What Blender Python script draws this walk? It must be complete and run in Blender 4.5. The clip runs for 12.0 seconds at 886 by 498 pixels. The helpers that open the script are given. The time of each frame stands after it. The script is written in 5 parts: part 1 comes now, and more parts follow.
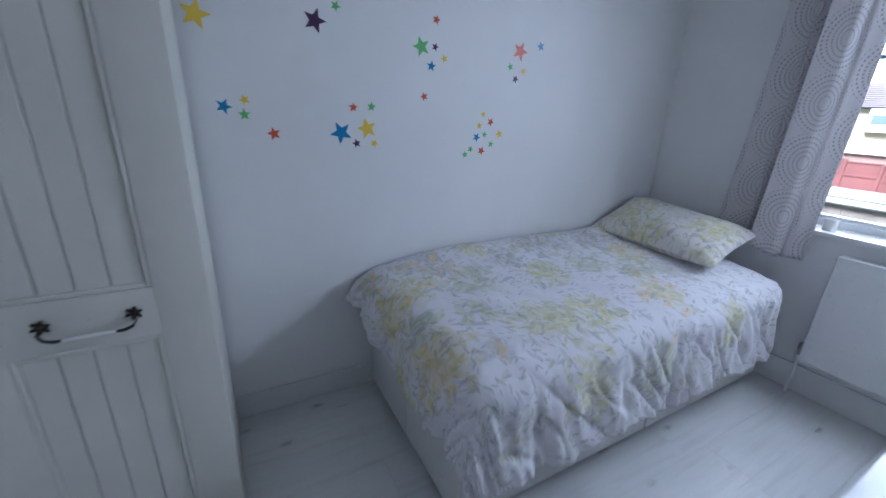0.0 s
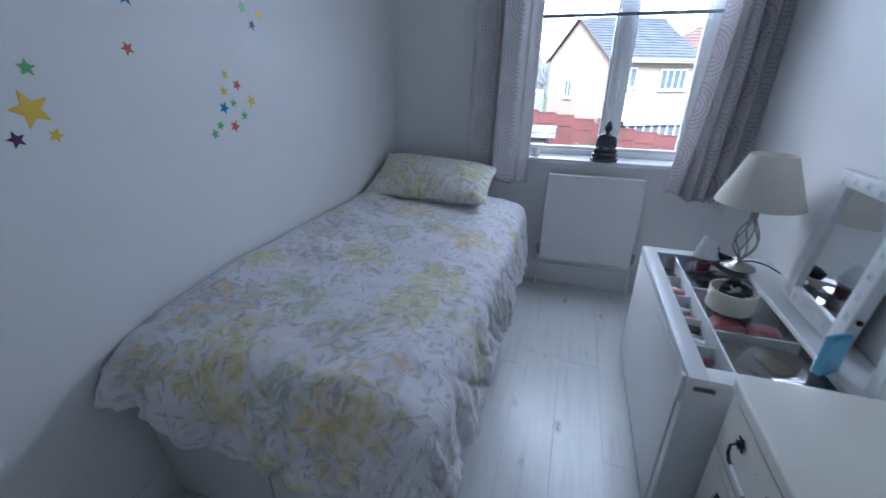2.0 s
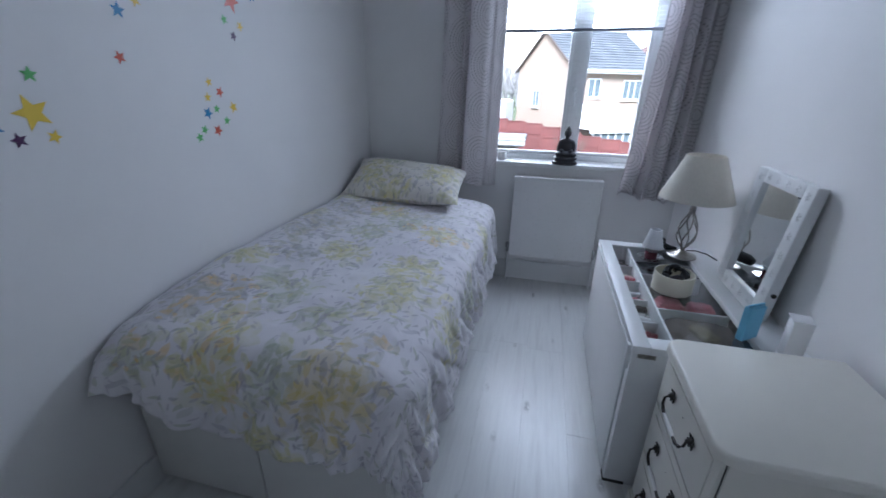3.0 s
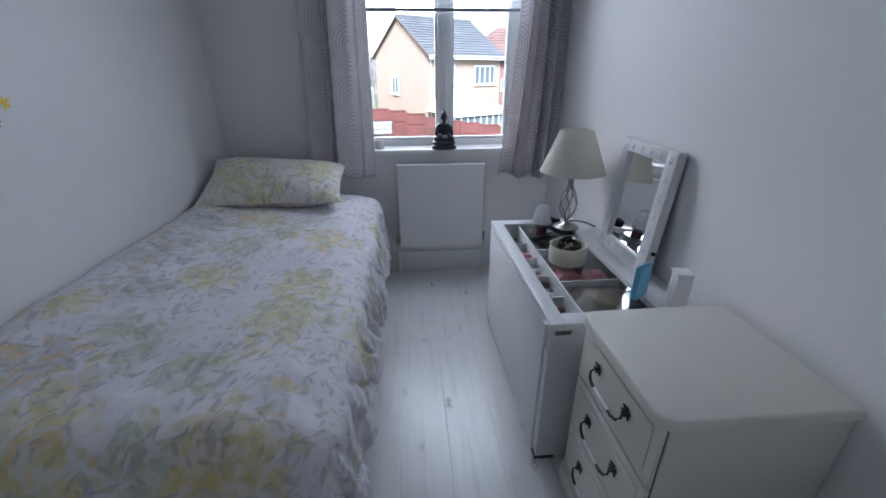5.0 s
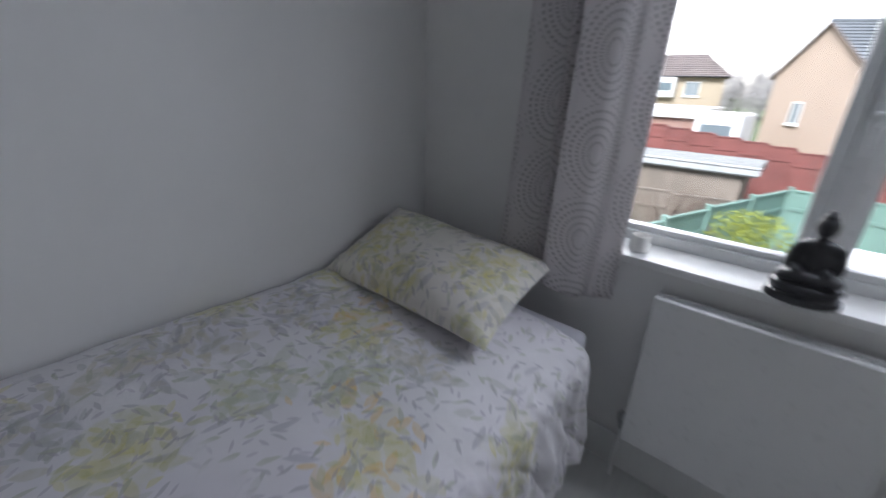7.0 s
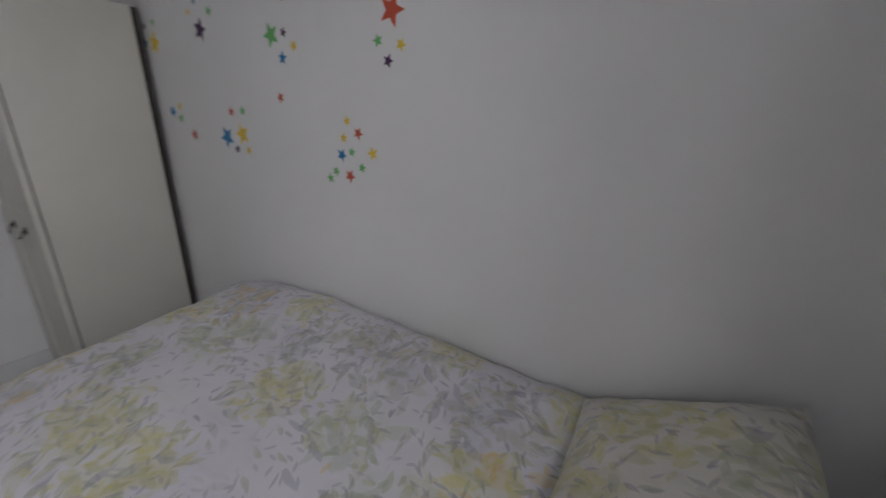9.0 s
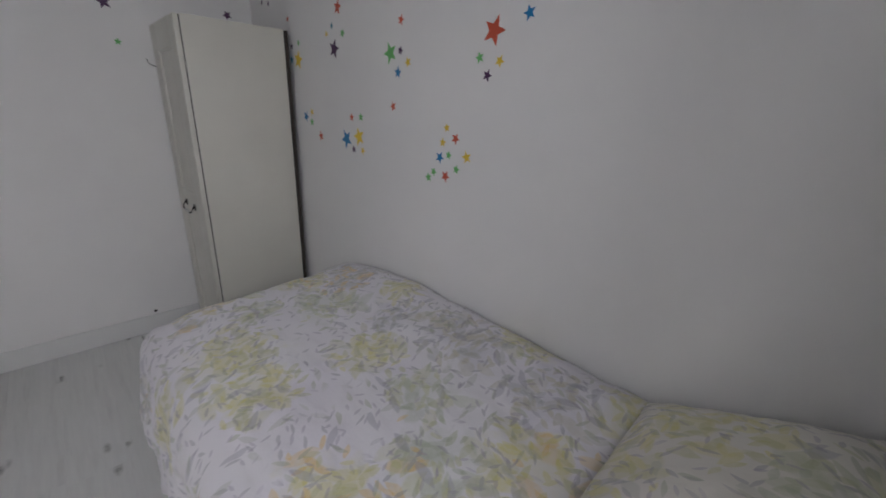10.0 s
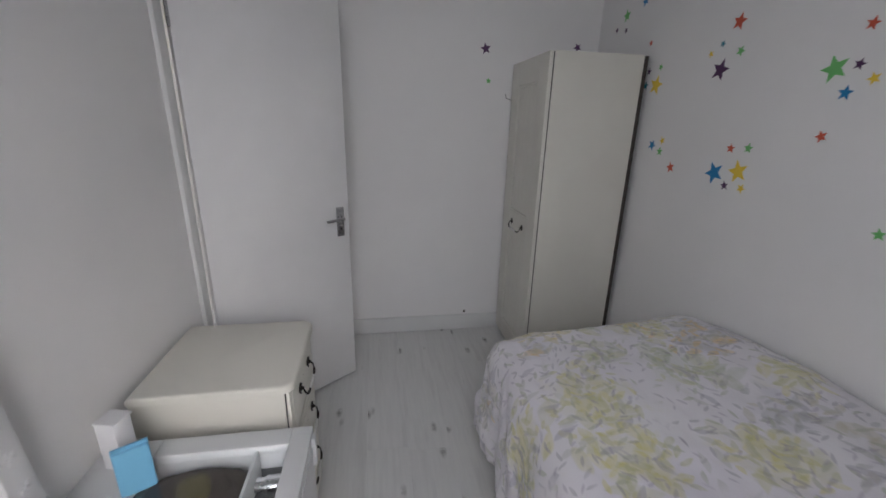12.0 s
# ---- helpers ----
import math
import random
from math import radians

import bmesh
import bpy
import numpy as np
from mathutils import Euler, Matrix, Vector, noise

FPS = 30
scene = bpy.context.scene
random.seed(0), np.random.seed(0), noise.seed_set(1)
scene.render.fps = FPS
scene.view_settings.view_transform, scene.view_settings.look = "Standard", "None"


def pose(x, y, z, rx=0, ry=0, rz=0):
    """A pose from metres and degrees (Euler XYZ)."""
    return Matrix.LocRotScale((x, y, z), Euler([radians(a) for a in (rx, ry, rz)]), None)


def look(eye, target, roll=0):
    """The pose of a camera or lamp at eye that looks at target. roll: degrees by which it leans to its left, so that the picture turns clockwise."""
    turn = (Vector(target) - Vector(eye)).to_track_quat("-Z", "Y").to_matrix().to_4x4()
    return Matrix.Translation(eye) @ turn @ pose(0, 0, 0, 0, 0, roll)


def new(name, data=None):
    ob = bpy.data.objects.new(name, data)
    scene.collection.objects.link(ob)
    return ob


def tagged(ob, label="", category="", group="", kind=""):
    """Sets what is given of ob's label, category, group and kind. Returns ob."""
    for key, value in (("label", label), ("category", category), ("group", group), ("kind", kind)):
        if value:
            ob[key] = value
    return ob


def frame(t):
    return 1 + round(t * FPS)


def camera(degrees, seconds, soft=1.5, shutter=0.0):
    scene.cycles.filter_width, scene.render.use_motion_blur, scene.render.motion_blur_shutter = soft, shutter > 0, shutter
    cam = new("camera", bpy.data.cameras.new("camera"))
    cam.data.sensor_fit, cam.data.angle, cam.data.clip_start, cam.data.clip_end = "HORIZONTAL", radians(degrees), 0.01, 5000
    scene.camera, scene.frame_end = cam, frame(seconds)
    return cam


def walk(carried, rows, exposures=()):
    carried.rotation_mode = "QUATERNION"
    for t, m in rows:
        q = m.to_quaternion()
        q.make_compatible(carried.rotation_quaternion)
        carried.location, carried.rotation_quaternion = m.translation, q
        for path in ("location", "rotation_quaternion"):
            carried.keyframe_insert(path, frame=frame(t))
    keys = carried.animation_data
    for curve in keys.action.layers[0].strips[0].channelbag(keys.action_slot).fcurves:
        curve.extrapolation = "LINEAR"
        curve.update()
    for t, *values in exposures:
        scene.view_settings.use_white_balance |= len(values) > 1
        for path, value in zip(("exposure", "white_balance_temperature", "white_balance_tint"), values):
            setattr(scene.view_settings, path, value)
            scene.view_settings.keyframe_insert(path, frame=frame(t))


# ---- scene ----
cam = camera(95.9, 12.0, shutter=0.4)
PATH = [
    (0, (-0.066, -0.033, 1.394), (0.863, 1.608, 0.726), 2.5),
    (0.5, (0.029, 0.235, 1.342), (1.041, 1.842, 0.714), 1.8),
    (1, (0.053, 0.399, 1.396), (1.208, 1.879, 0.705), 2.9),
    (1.5, (-0.059, 0.545, 1.395), (1.577, 1.448, 0.681), 1.5),
    (2, (-0.129, 0.487, 1.376), (1.618, 1.042, 0.574), 0.4),
    (2.5, (-0.245, 0.445, 1.378), (1.516, 0.953, 0.578), 0.5),
    (3, (-0.266, 0.441, 1.375), (1.53, 0.879, 0.611), 0.8),
    (3.5, (-0.274, 0.532, 1.366), (1.573, 0.628, 0.603), 0.3),
    (3.7, (-0.269, 0.579, 1.376), (1.584, 0.627, 0.625), 0.4),
    (5.3, (-0.013, 0.481, 1.347), (1.805, 0.32, 0.53), -0.4),
    (5.5, (0.092, 0.443, 1.357), (1.918, 0.32, 0.55), -0.3),
    (6, (0.475, 0.378, 1.369), (2.296, 0.461, 0.547), 0.2),
    (6.5, (0.853, 0.357, 1.383), (2.611, 0.893, 0.594), 0.6),
    (7, (1.219, 0.391, 1.386), (2.611, 1.611, 0.63), 1.6),
    (7.5, (1.56, 0.5, 1.414), (2.53, 2.089, 0.683), 2.3),
    (7.7, (1.674, 0.524, 1.42), (2.421, 2.238, 0.709), 2.4),
    (9.3, (2.153, 0.752, 1.429), (0.93, 2.188, 0.765), 1.9),
    (9.5, (2.177, 0.719, 1.431), (0.879, 2.088, 0.766), 2.2),
    (10, (2.209, 0.644, 1.435), (0.852, 1.955, 0.773), 2.4),
    (10.5, (2.188, 0.527, 1.459), (0.647, 1.619, 0.801), 2.1),
    (11, (2.168, 0.423, 1.468), (0.403, 1.096, 0.809), 1.6),
    (11.5, (2.089, 0.328, 1.471), (0.224, 0.668, 0.831), 1.7),
    (12, (1.896, 0.3, 1.452), (0.016, 0.617, 0.847), 1.4),
]
EXPOSURES = [
    (0.0, 2.0, 5080, 12), (1.0, 1.72, 5080, 12), (1.5, 1.68, 4980, 11), (2.5, 1.65, 5130, 12), (3.7, 1.65, 5350, 13), (5.5, 1.45, 5550, 13),
    (6.5, 1.27, 5750, 14), (7.0, 1.22, 5900, 13), (7.7, 1.12, 6150, 14), (9.5, 1.5, 6450, 16), (10.5, 1.57, 6400, 16), (12.0, 1.62, 6400, 16),
]
walk(cam, [(t, look(eye, target, roll)) for t, eye, target, roll in PATH], EXPOSURES)

# ---- light ----
world = bpy.data.worlds.new("overcast_sky")
scene.world = world
world.use_nodes = True
wn = world.node_tree
sky = wn.nodes.new("ShaderNodeTexSky")
sky.sky_type = "NISHITA"
sky.sun_disc = False
sky.sun_elevation = radians(38)
sky.sun_rotation = radians(60)
sky.dust_density = 4.0
soften = wn.nodes.new("ShaderNodeHueSaturation")
soften.inputs["Saturation"].default_value = 0.35
wn.links.new(sky.outputs["Color"], soften.inputs["Color"])
wn.links.new(soften.outputs["Color"], wn.nodes["Background"].inputs["Color"])
wn.nodes["Background"].inputs["Strength"].default_value = 0.15

sun = new("sun", bpy.data.lights.new("sun", "SUN"))
sun.data.energy, sun.data.angle, sun.data.color = 3.8, radians(25), (1.0, 0.96, 0.91)
sun.matrix_world = look((-10, 4, 17), (10, 2, 0))

# daylight coming in through the upper part of the window
skylight = new("window_daylight", bpy.data.lights.new("window_daylight", "AREA"))
skylight.data.shape, skylight.data.size, skylight.data.size_y = "RECTANGLE", 0.78, 0.42
skylight.data.spread = radians(130)
skylight.data.energy, skylight.data.color = 3.3, (0.93, 0.97, 1.0)
skylight.matrix_world = look((2.675, 0.22, 1.875), (0.85, 0.60, 0.66))

# ---- materials ----
Socket = bpy.types.NodeSocket


class Nodes:
    """Short ways to add nodes to a material."""

    def __init__(self, name):
        self.mat = bpy.data.materials.new(name)
        self.mat.use_nodes = True
        self.tree = self.mat.node_tree
        self.bsdf = self.tree.nodes["Principled BSDF"]

    def feed(self, sock, value):
        if isinstance(value, Socket):
            self.tree.links.new(value, sock)
        elif value is not None:
            if isinstance(value, tuple) and len(value) == 3 and sock.type == "RGBA":
                value = (*value, 1)
            sock.default_value = value

    def add(self, kind, **inputs):
        node = self.tree.nodes.new(kind)
        for key, value in inputs.items():
            self.feed(node.inputs[key.replace("_", " ")], value)
        return node

    def math(self, op, a, b=None, clamp=False):
        node = self.tree.nodes.new("ShaderNodeMath")
        node.operation, node.use_clamp = op, clamp
        self.feed(node.inputs[0], a)
        self.feed(node.inputs[1], b)
        return node.outputs[0]

    def vmath(self, op, a, b=None, scale=None):
        node = self.tree.nodes.new("ShaderNodeVectorMath")
        node.operation = op
        self.feed(node.inputs[0], a)
        self.feed(node.inputs[1], b)
        if scale is not None:
            self.feed(node.inputs["Scale"], scale)
        return node.outputs["Vector"]

    def span(self, value, a, b, c=0.0, d=1.0):
        node = self.tree.nodes.new("ShaderNodeMapRange")
        for i, v in enumerate((value, a, b, c, d)):
            self.feed(node.inputs[i], v)
        return node.outputs[0]

    def mix(self, fac, a, b, kind="MIX"):
        node = self.tree.nodes.new("ShaderNodeMix")
        node.data_type, node.blend_type = "RGBA", kind
        self.feed(node.inputs[0], fac)
        self.feed(node.inputs[6], a)
        self.feed(node.inputs[7], b)
        return node.outputs[2]

    def coords(self, which="Object"):
        return self.tree.nodes.new("ShaderNodeTexCoord").outputs[which]

    def noise(self, vec, scale, detail=3.0, rough=0.55, dims="3D"):
        node = self.tree.nodes.new("ShaderNodeTexNoise")
        node.noise_dimensions = dims
        self.feed(node.inputs["Vector"], vec)
        self.feed(node.inputs["Scale"], scale)
        self.feed(node.inputs["Detail"], detail)
        self.feed(node.inputs["Roughness"], rough)
        return node.outputs["Fac"]

    def split(self, vec):
        return self.add("ShaderNodeSeparateXYZ", Vector=vec).outputs

    def bump(self, height, strength=0.2, distance=0.002):
        node = self.add("ShaderNodeBump", Height=height, Strength=strength, Distance=distance)
        self.feed(self.bsdf.inputs["Normal"], node.outputs["Normal"])

    def out(self, color=None, rough=None, metal=None, **more):
        self.feed(self.bsdf.inputs["Base Color"], color)
        self.feed(self.bsdf.inputs["Roughness"], rough)
        self.feed(self.bsdf.inputs["Metallic"], metal)
        for key, value in more.items():
            self.feed(self.bsdf.inputs[key.replace("_", " ")], value)
        return self.mat


def painted(name, color, rough=0.5, vary=0.06, grain=60, bump=0.12, large=3.0, where="Object", **more):
    """Paint, plaster or plastic: a colour that varies at two scales, with a fine relief."""
    n = Nodes(name)
    p = n.coords(where)
    big = n.noise(p, large, 3)
    small = n.noise(p, grain, 4)
    dark = tuple(c * (1 - 2 * vary) for c in color)
    col = n.mix(n.span(big, 0.3, 0.7), color, dark)
    col = n.mix(n.math("MULTIPLY", small, vary * 2), col, tuple(min(1, c * 1.1) for c in color))
    n.bump(small, bump, 0.0015)
    return n.out(col, n.span(small, 0.2, 0.8, rough - 0.06, rough + 0.06), **more)


def metal(name, color, rough=0.35, grain=90):
    n = Nodes(name)
    s = n.noise(n.coords(), grain, 3)
    col = n.mix(n.span(s, 0.35, 0.75), color, tuple(c * 0.6 for c in color))
    n.bump(s, 0.15, 0.0008)
    return n.out(col, n.span(s, 0.2, 0.8, rough - 0.1, rough + 0.15), 1.0)


def wall_paint(name, color):
    n = Nodes(name)
    p = n.coords()
    roller = n.noise(p, 140, 4, 0.6)
    patch = n.noise(p, 1.3, 3)
    col = n.mix(n.span(patch, 0.35, 0.7), color, tuple(c * 0.955 for c in color))
    scuff = n.noise(n.vmath("MULTIPLY", p, (1.0, 1.0, 3.0)), 5.0, 6, 0.7)
    col = n.mix(n.span(scuff, 0.66, 0.8, 0, 0.18), col, tuple(c * 0.8 for c in color))
    n.bump(roller, 0.16, 0.0015)
    return n.out(col, 0.62)


def plank_wood(name):
    """White-washed laminate with grey knots and long grain; each board differs."""
    n = Nodes(name)
    rnd = n.add("ShaderNodeObjectInfo").outputs["Random"]
    p = n.coords()
    shift = n.vmath("ADD", p, n.add("ShaderNodeCombineXYZ", X=n.math("MULTIPLY", rnd, 37.0), Y=n.math("MULTIPLY", rnd, 11.0)).outputs[0])
    grain = n.noise(n.vmath("MULTIPLY", shift, (1.6, 26.0, 1.0)), 2.2, 6, 0.65)
    streak = n.noise(n.vmath("MULTIPLY", shift, (0.9, 9.0, 1.0)), 2.0, 4, 0.6)
    col = n.mix(n.span(grain, 0.35, 0.75), (0.72, 0.72, 0.71), (0.65, 0.65, 0.645))
    col = n.mix(n.span(streak, 0.53, 0.76, 0, 0.45), col, (0.44, 0.425, 0.425))
    vor = n.tree.nodes.new("ShaderNodeTexVoronoi")
    n.feed(vor.inputs["Vector"], n.vmath("MULTIPLY", shift, (4.2, 10.0, 1.0)))
    n.feed(vor.inputs["Scale"], 1.0)
    pick = n.math("GREATER_THAN", n.split(vor.outputs["Color"])[0], 0.3)
    knot = n.math("MULTIPLY", n.span(vor.outputs["Distance"], 0.04, 0.20, 1, 0), pick)
    knot = n.math("MULTIPLY", knot, n.span(n.noise(shift, 50, 3), 0.3, 0.55))
    col = n.mix(n.math("MULTIPLY", knot, 0.95), col, (0.14, 0.135, 0.13))
    col = n.mix(n.span(rnd, 0, 1, 0, 0.12), col, (0.5, 0.5, 0.5))
    n.bump(grain, 0.04, 0.001)
    return n.out(col, n.span(grain, 0.3, 0.8, 0.27, 0.31))


# printed bunches on the quilt: along, across, radius, colour (yellow, green-grey, lilac)
BUNCHES = ((1.87, 0.73, 0.15, 'o'), (1.37, 0.76, 0.15, 'y'), (1.75, 0.34, 0.11, 'y'), (1.48, 0.37, 0.14, 'g'), (1.63, 0.15, 0.13, 'l'), (1.33, 0.11, 0.10, 'y'),
           (1.09, 0.43, 0.12, 'y'), (0.86, 0.17, 0.13, 'l'), (0.74, 0.77, 0.12, 'y'), (1.85, 0.59, 0.10, 'g'), (1.90, 0.38, 0.13, 'y'), (1.92, 0.14, 0.10, 'g'),
           (0.27, 0.27, 0.10, 'g'), (1.67, 0.82, 0.06, 'l'), (0.75, 0.02, 0.12, 'y'), (0.82, 0.43, 0.11, 'g'), (1.00, 0.17, 0.10, 'l'), (0.48, 0.40, 0.12, 'y'),
           (1.55, 0.24, 0.10, 'l'), (1.17, 0.77, 0.13, 'y'), (0.45, 1.05, 0.12, 'y'), (0.95, 1.10, 0.12, 'g'), (1.35, 1.06, 0.13, 'y'), (0.75, 1.20, 0.08, 'l'),
           (1.72, 1.15, 0.10, 'l'), (2.10, 0.55, 0.11, 'y'),
           (0.55, 0.20, 0.12, 'l'), (0.62, 0.56, 0.12, 'g'), (0.36, 0.10, 0.10, 'y'), (0.42, 0.64, 0.10, 'l'), (1.20, 0.25, 0.10, 'l'), (1.60, 0.60, 0.09, 'g'))


def floral(name, ground=(0.74, 0.72, 0.745), spots=()):
    """Printed cotton: scattered small leaves, and bunches in yellow, green and lilac grey."""
    n = Nodes(name)
    uv = n.coords("UV")
    wob = n.tree.nodes.new("ShaderNodeTexNoise")
    n.feed(wob.inputs["Vector"], uv)
    n.feed(wob.inputs["Scale"], 9.0)
    p = n.vmath("ADD", uv, n.vmath("SCALE", n.vmath("SUBTRACT", wob.outputs["Color"], (0.5, 0.5, 0.5)), scale=0.045))

    def cells(scale, seed):
        vec = n.vmath("ADD", n.vmath("SCALE", p, scale=scale), (seed, seed * 1.7, 0.0))
        vor = n.tree.nodes.new("ShaderNodeTexVoronoi")
        vor.voronoi_dimensions = "2D"
        n.feed(vor.inputs["Vector"], vec)
        n.feed(vor.inputs["Scale"], 1.0)
        return vec, vor

    def leaves(scale, seed, length, width):
        vec, vor = cells(scale, seed)
        rnd = n.split(vor.outputs["Color"])
        turn = n.tree.nodes.new("ShaderNodeVectorRotate")
        turn.rotation_type = "Z_AXIS"
        n.feed(turn.inputs["Vector"], n.vmath("SUBTRACT", vec, vor.outputs["Position"]))
        n.feed(turn.inputs["Angle"], n.span(rnd[0], 0, 1, -1.1, 1.6))
        q = n.split(turn.outputs["Vector"])
        e = n.math("ADD", n.math("DIVIDE", n.math("ABSOLUTE", q[1]), width), n.math("POWER", n.math("DIVIDE", n.math("ABSOLUTE", q[0]), length), 2.0))
        return n.span(e, 0.75, 1.0, 1, 0), rnd

    col = n.mix(n.span(n.noise(uv, 2.2, 2), 0.4, 0.65, 0, 0.5), ground, (ground[0] * 0.96, ground[1] * 0.93, ground[2] * 1.0))
    tones = {"y": (0.60, 0.57, 0.22), "o": (0.66, 0.50, 0.09), "g": (0.43, 0.48, 0.34), "l": (0.42, 0.41, 0.48)}

    def laid_out(where):
        """Distance to the nearest printed bunch, in its radii, and that bunch's colour."""
        near, tint = None, None
        for u, v, radius, tone in spots:
            away = n.tree.nodes.new("ShaderNodeVectorMath")
            away.operation = "DISTANCE"
            n.feed(away.inputs[0], where)
            away.inputs[1].default_value = (u, v, 0)
            d = n.math("DIVIDE", away.outputs["Value"], radius)
            if near is None:
                near, tint = d, tones[tone]
            else:
                tint = n.mix(n.math("LESS_THAN", d, near), tint, tones[tone])
                near = n.math("MINIMUM", near, d)
        return near, tint

    if spots:
        # soft watercolour wash under each bunch
        near, tint = laid_out(p)
        blot = n.math("ADD", near, n.span(n.noise(uv, 12, 4), 0.3, 0.7, -0.5, 0.6))
        col = n.mix(n.span(blot, 0.45, 1.05, 0.26, 0.0), col, tint)
    # bunches: whole leaves wherever their middle falls inside a large ragged cell
    for scale, seed, length, width, reach, power in ((9.0, 3.3, 0.52, 0.27, 0.46, 0.36), (13.0, 1.7, 0.66, 0.30, 0.47, 0.44), (19.0, 7.9, 0.64, 0.24, 0.43, 0.56), (27.0, 5.6, 0.58, 0.22, 0.46, 0.56)):
        vec, vor = cells(scale, seed)
        r = n.split(vor.outputs["Color"])
        home = n.vmath("SCALE", n.vmath("SUBTRACT", vor.outputs["Position"], (seed, seed * 1.7, 0.0)), scale=1.0 / scale)
        big = n.tree.nodes.new("ShaderNodeTexVoronoi")
        big.voronoi_dimensions = "2D"
        n.feed(big.inputs["Vector"], n.vmath("ADD", n.vmath("MULTIPLY", home, (3.0, 3.4, 1.0)), (4.3, 7.3, 0.0)))
        n.feed(big.inputs["Scale"], 1.0)
        kind = n.split(big.outputs["Color"])
        if spots:
            near, tint = laid_out(home)
            near = n.math("ADD", near, n.span(r[2], 0, 1, -0.25, 0.45))
            inside = n.math("LESS_THAN", near, 1.0)
        else:
            near = n.math("ADD", big.outputs["Distance"], n.span(r[2], 0, 1, -0.10, 0.16))
            inside = n.math("LESS_THAN", near, reach)
            tint = n.mix(n.math("GREATER_THAN", kind[0], 0.30), (0.40, 0.39, 0.45), (0.66, 0.61, 0.22))
            tint = n.mix(n.math("GREATER_THAN", kind[0], 0.80), tint, (0.45, 0.50, 0.34))
        shade = n.mix(n.span(r[1], 0.25, 0.75), n.mix(0.4, tint, (0.64, 0.56, 0.15)), n.mix(0.45, tint, (0.31, 0.355, 0.27)))
        shade = n.mix(n.math("MULTIPLY", n.math("GREATER_THAN", r[1], 0.72), n.math("GREATER_THAN", kind[2], 0.75 if spots else 2.0)), shade, (0.70, 0.47, 0.11))
        turn = n.tree.nodes.new("ShaderNodeVectorRotate")
        turn.rotation_type = "Z_AXIS"
        n.feed(turn.inputs["Vector"], n.vmath("SUBTRACT", vec, vor.outputs["Position"]))
        n.feed(turn.inputs["Angle"], n.span(r[0], 0, 1, 0.0, 6.28))
        q = n.split(turn.outputs["Vector"])
        e = n.math("ADD", n.math("DIVIDE", n.math("ABSOLUTE", q[1]), width), n.math("POWER", n.math("DIVIDE", n.math("ABSOLUTE", q[0]), length), 2.0))
        m = n.math("MULTIPLY", n.span(e, 0.74, 1.02, 1, 0), inside)
        m = n.math("MULTIPLY", m, n.span(n.noise(uv, 40, 3), 0.3, 0.65, 0.45, 1.0))
        col = n.mix(n.math("MULTIPLY", m, power), col, shade)
    # scattered sprigs
    thin = n.span(n.noise(uv, 5.5, 2), 0.33, 0.47)
    for scale, seed, length, width, limit, tone, power in ((21.0, 2.9, 0.40, 0.11, 0.40, (0.30, 0.29, 0.33), 0.46), (17.0, 6.4, 0.42, 0.11, 0.50, (0.37, 0.40, 0.29), 0.48), (26.0, 9.9, 0.40, 0.12, 0.46, (0.37, 0.33, 0.41), 0.44), (10.0, 5.2, 0.42, 0.12, 0.58, (0.34, 0.33, 0.39), 0.45), (13.0, 8.1, 0.44, 0.15, 0.55, (0.44, 0.45, 0.40), 0.38)):
        m, r = leaves(scale, seed, length, width)
        m = n.math("MULTIPLY", n.math("MULTIPLY", m, n.math("GREATER_THAN", r[1], limit)), thin)
        col = n.mix(n.math("MULTIPLY", m, power), col, tone)
    weave = n.noise(uv, 900, 2)
    crease = n.noise(n.vmath("MULTIPLY", uv, (1.0, 2.2, 1.0)), 13, 4, 0.6)
    ridge = n.math("ABSOLUTE", n.math("SUBTRACT", n.noise(n.vmath("MULTIPLY", p, (1.5, 1.0, 1.0)), 11, 3, 0.5), 0.5))
    crease = n.math("ADD", crease, n.span(ridge, 0.0, 0.06, -0.10, 0.0))
    n.bump(n.math("ADD", n.math("MULTIPLY", weave, 0.05), crease), 0.32, 0.006)
    return n.out(col, 0.85, Sheen_Weight=0.2)


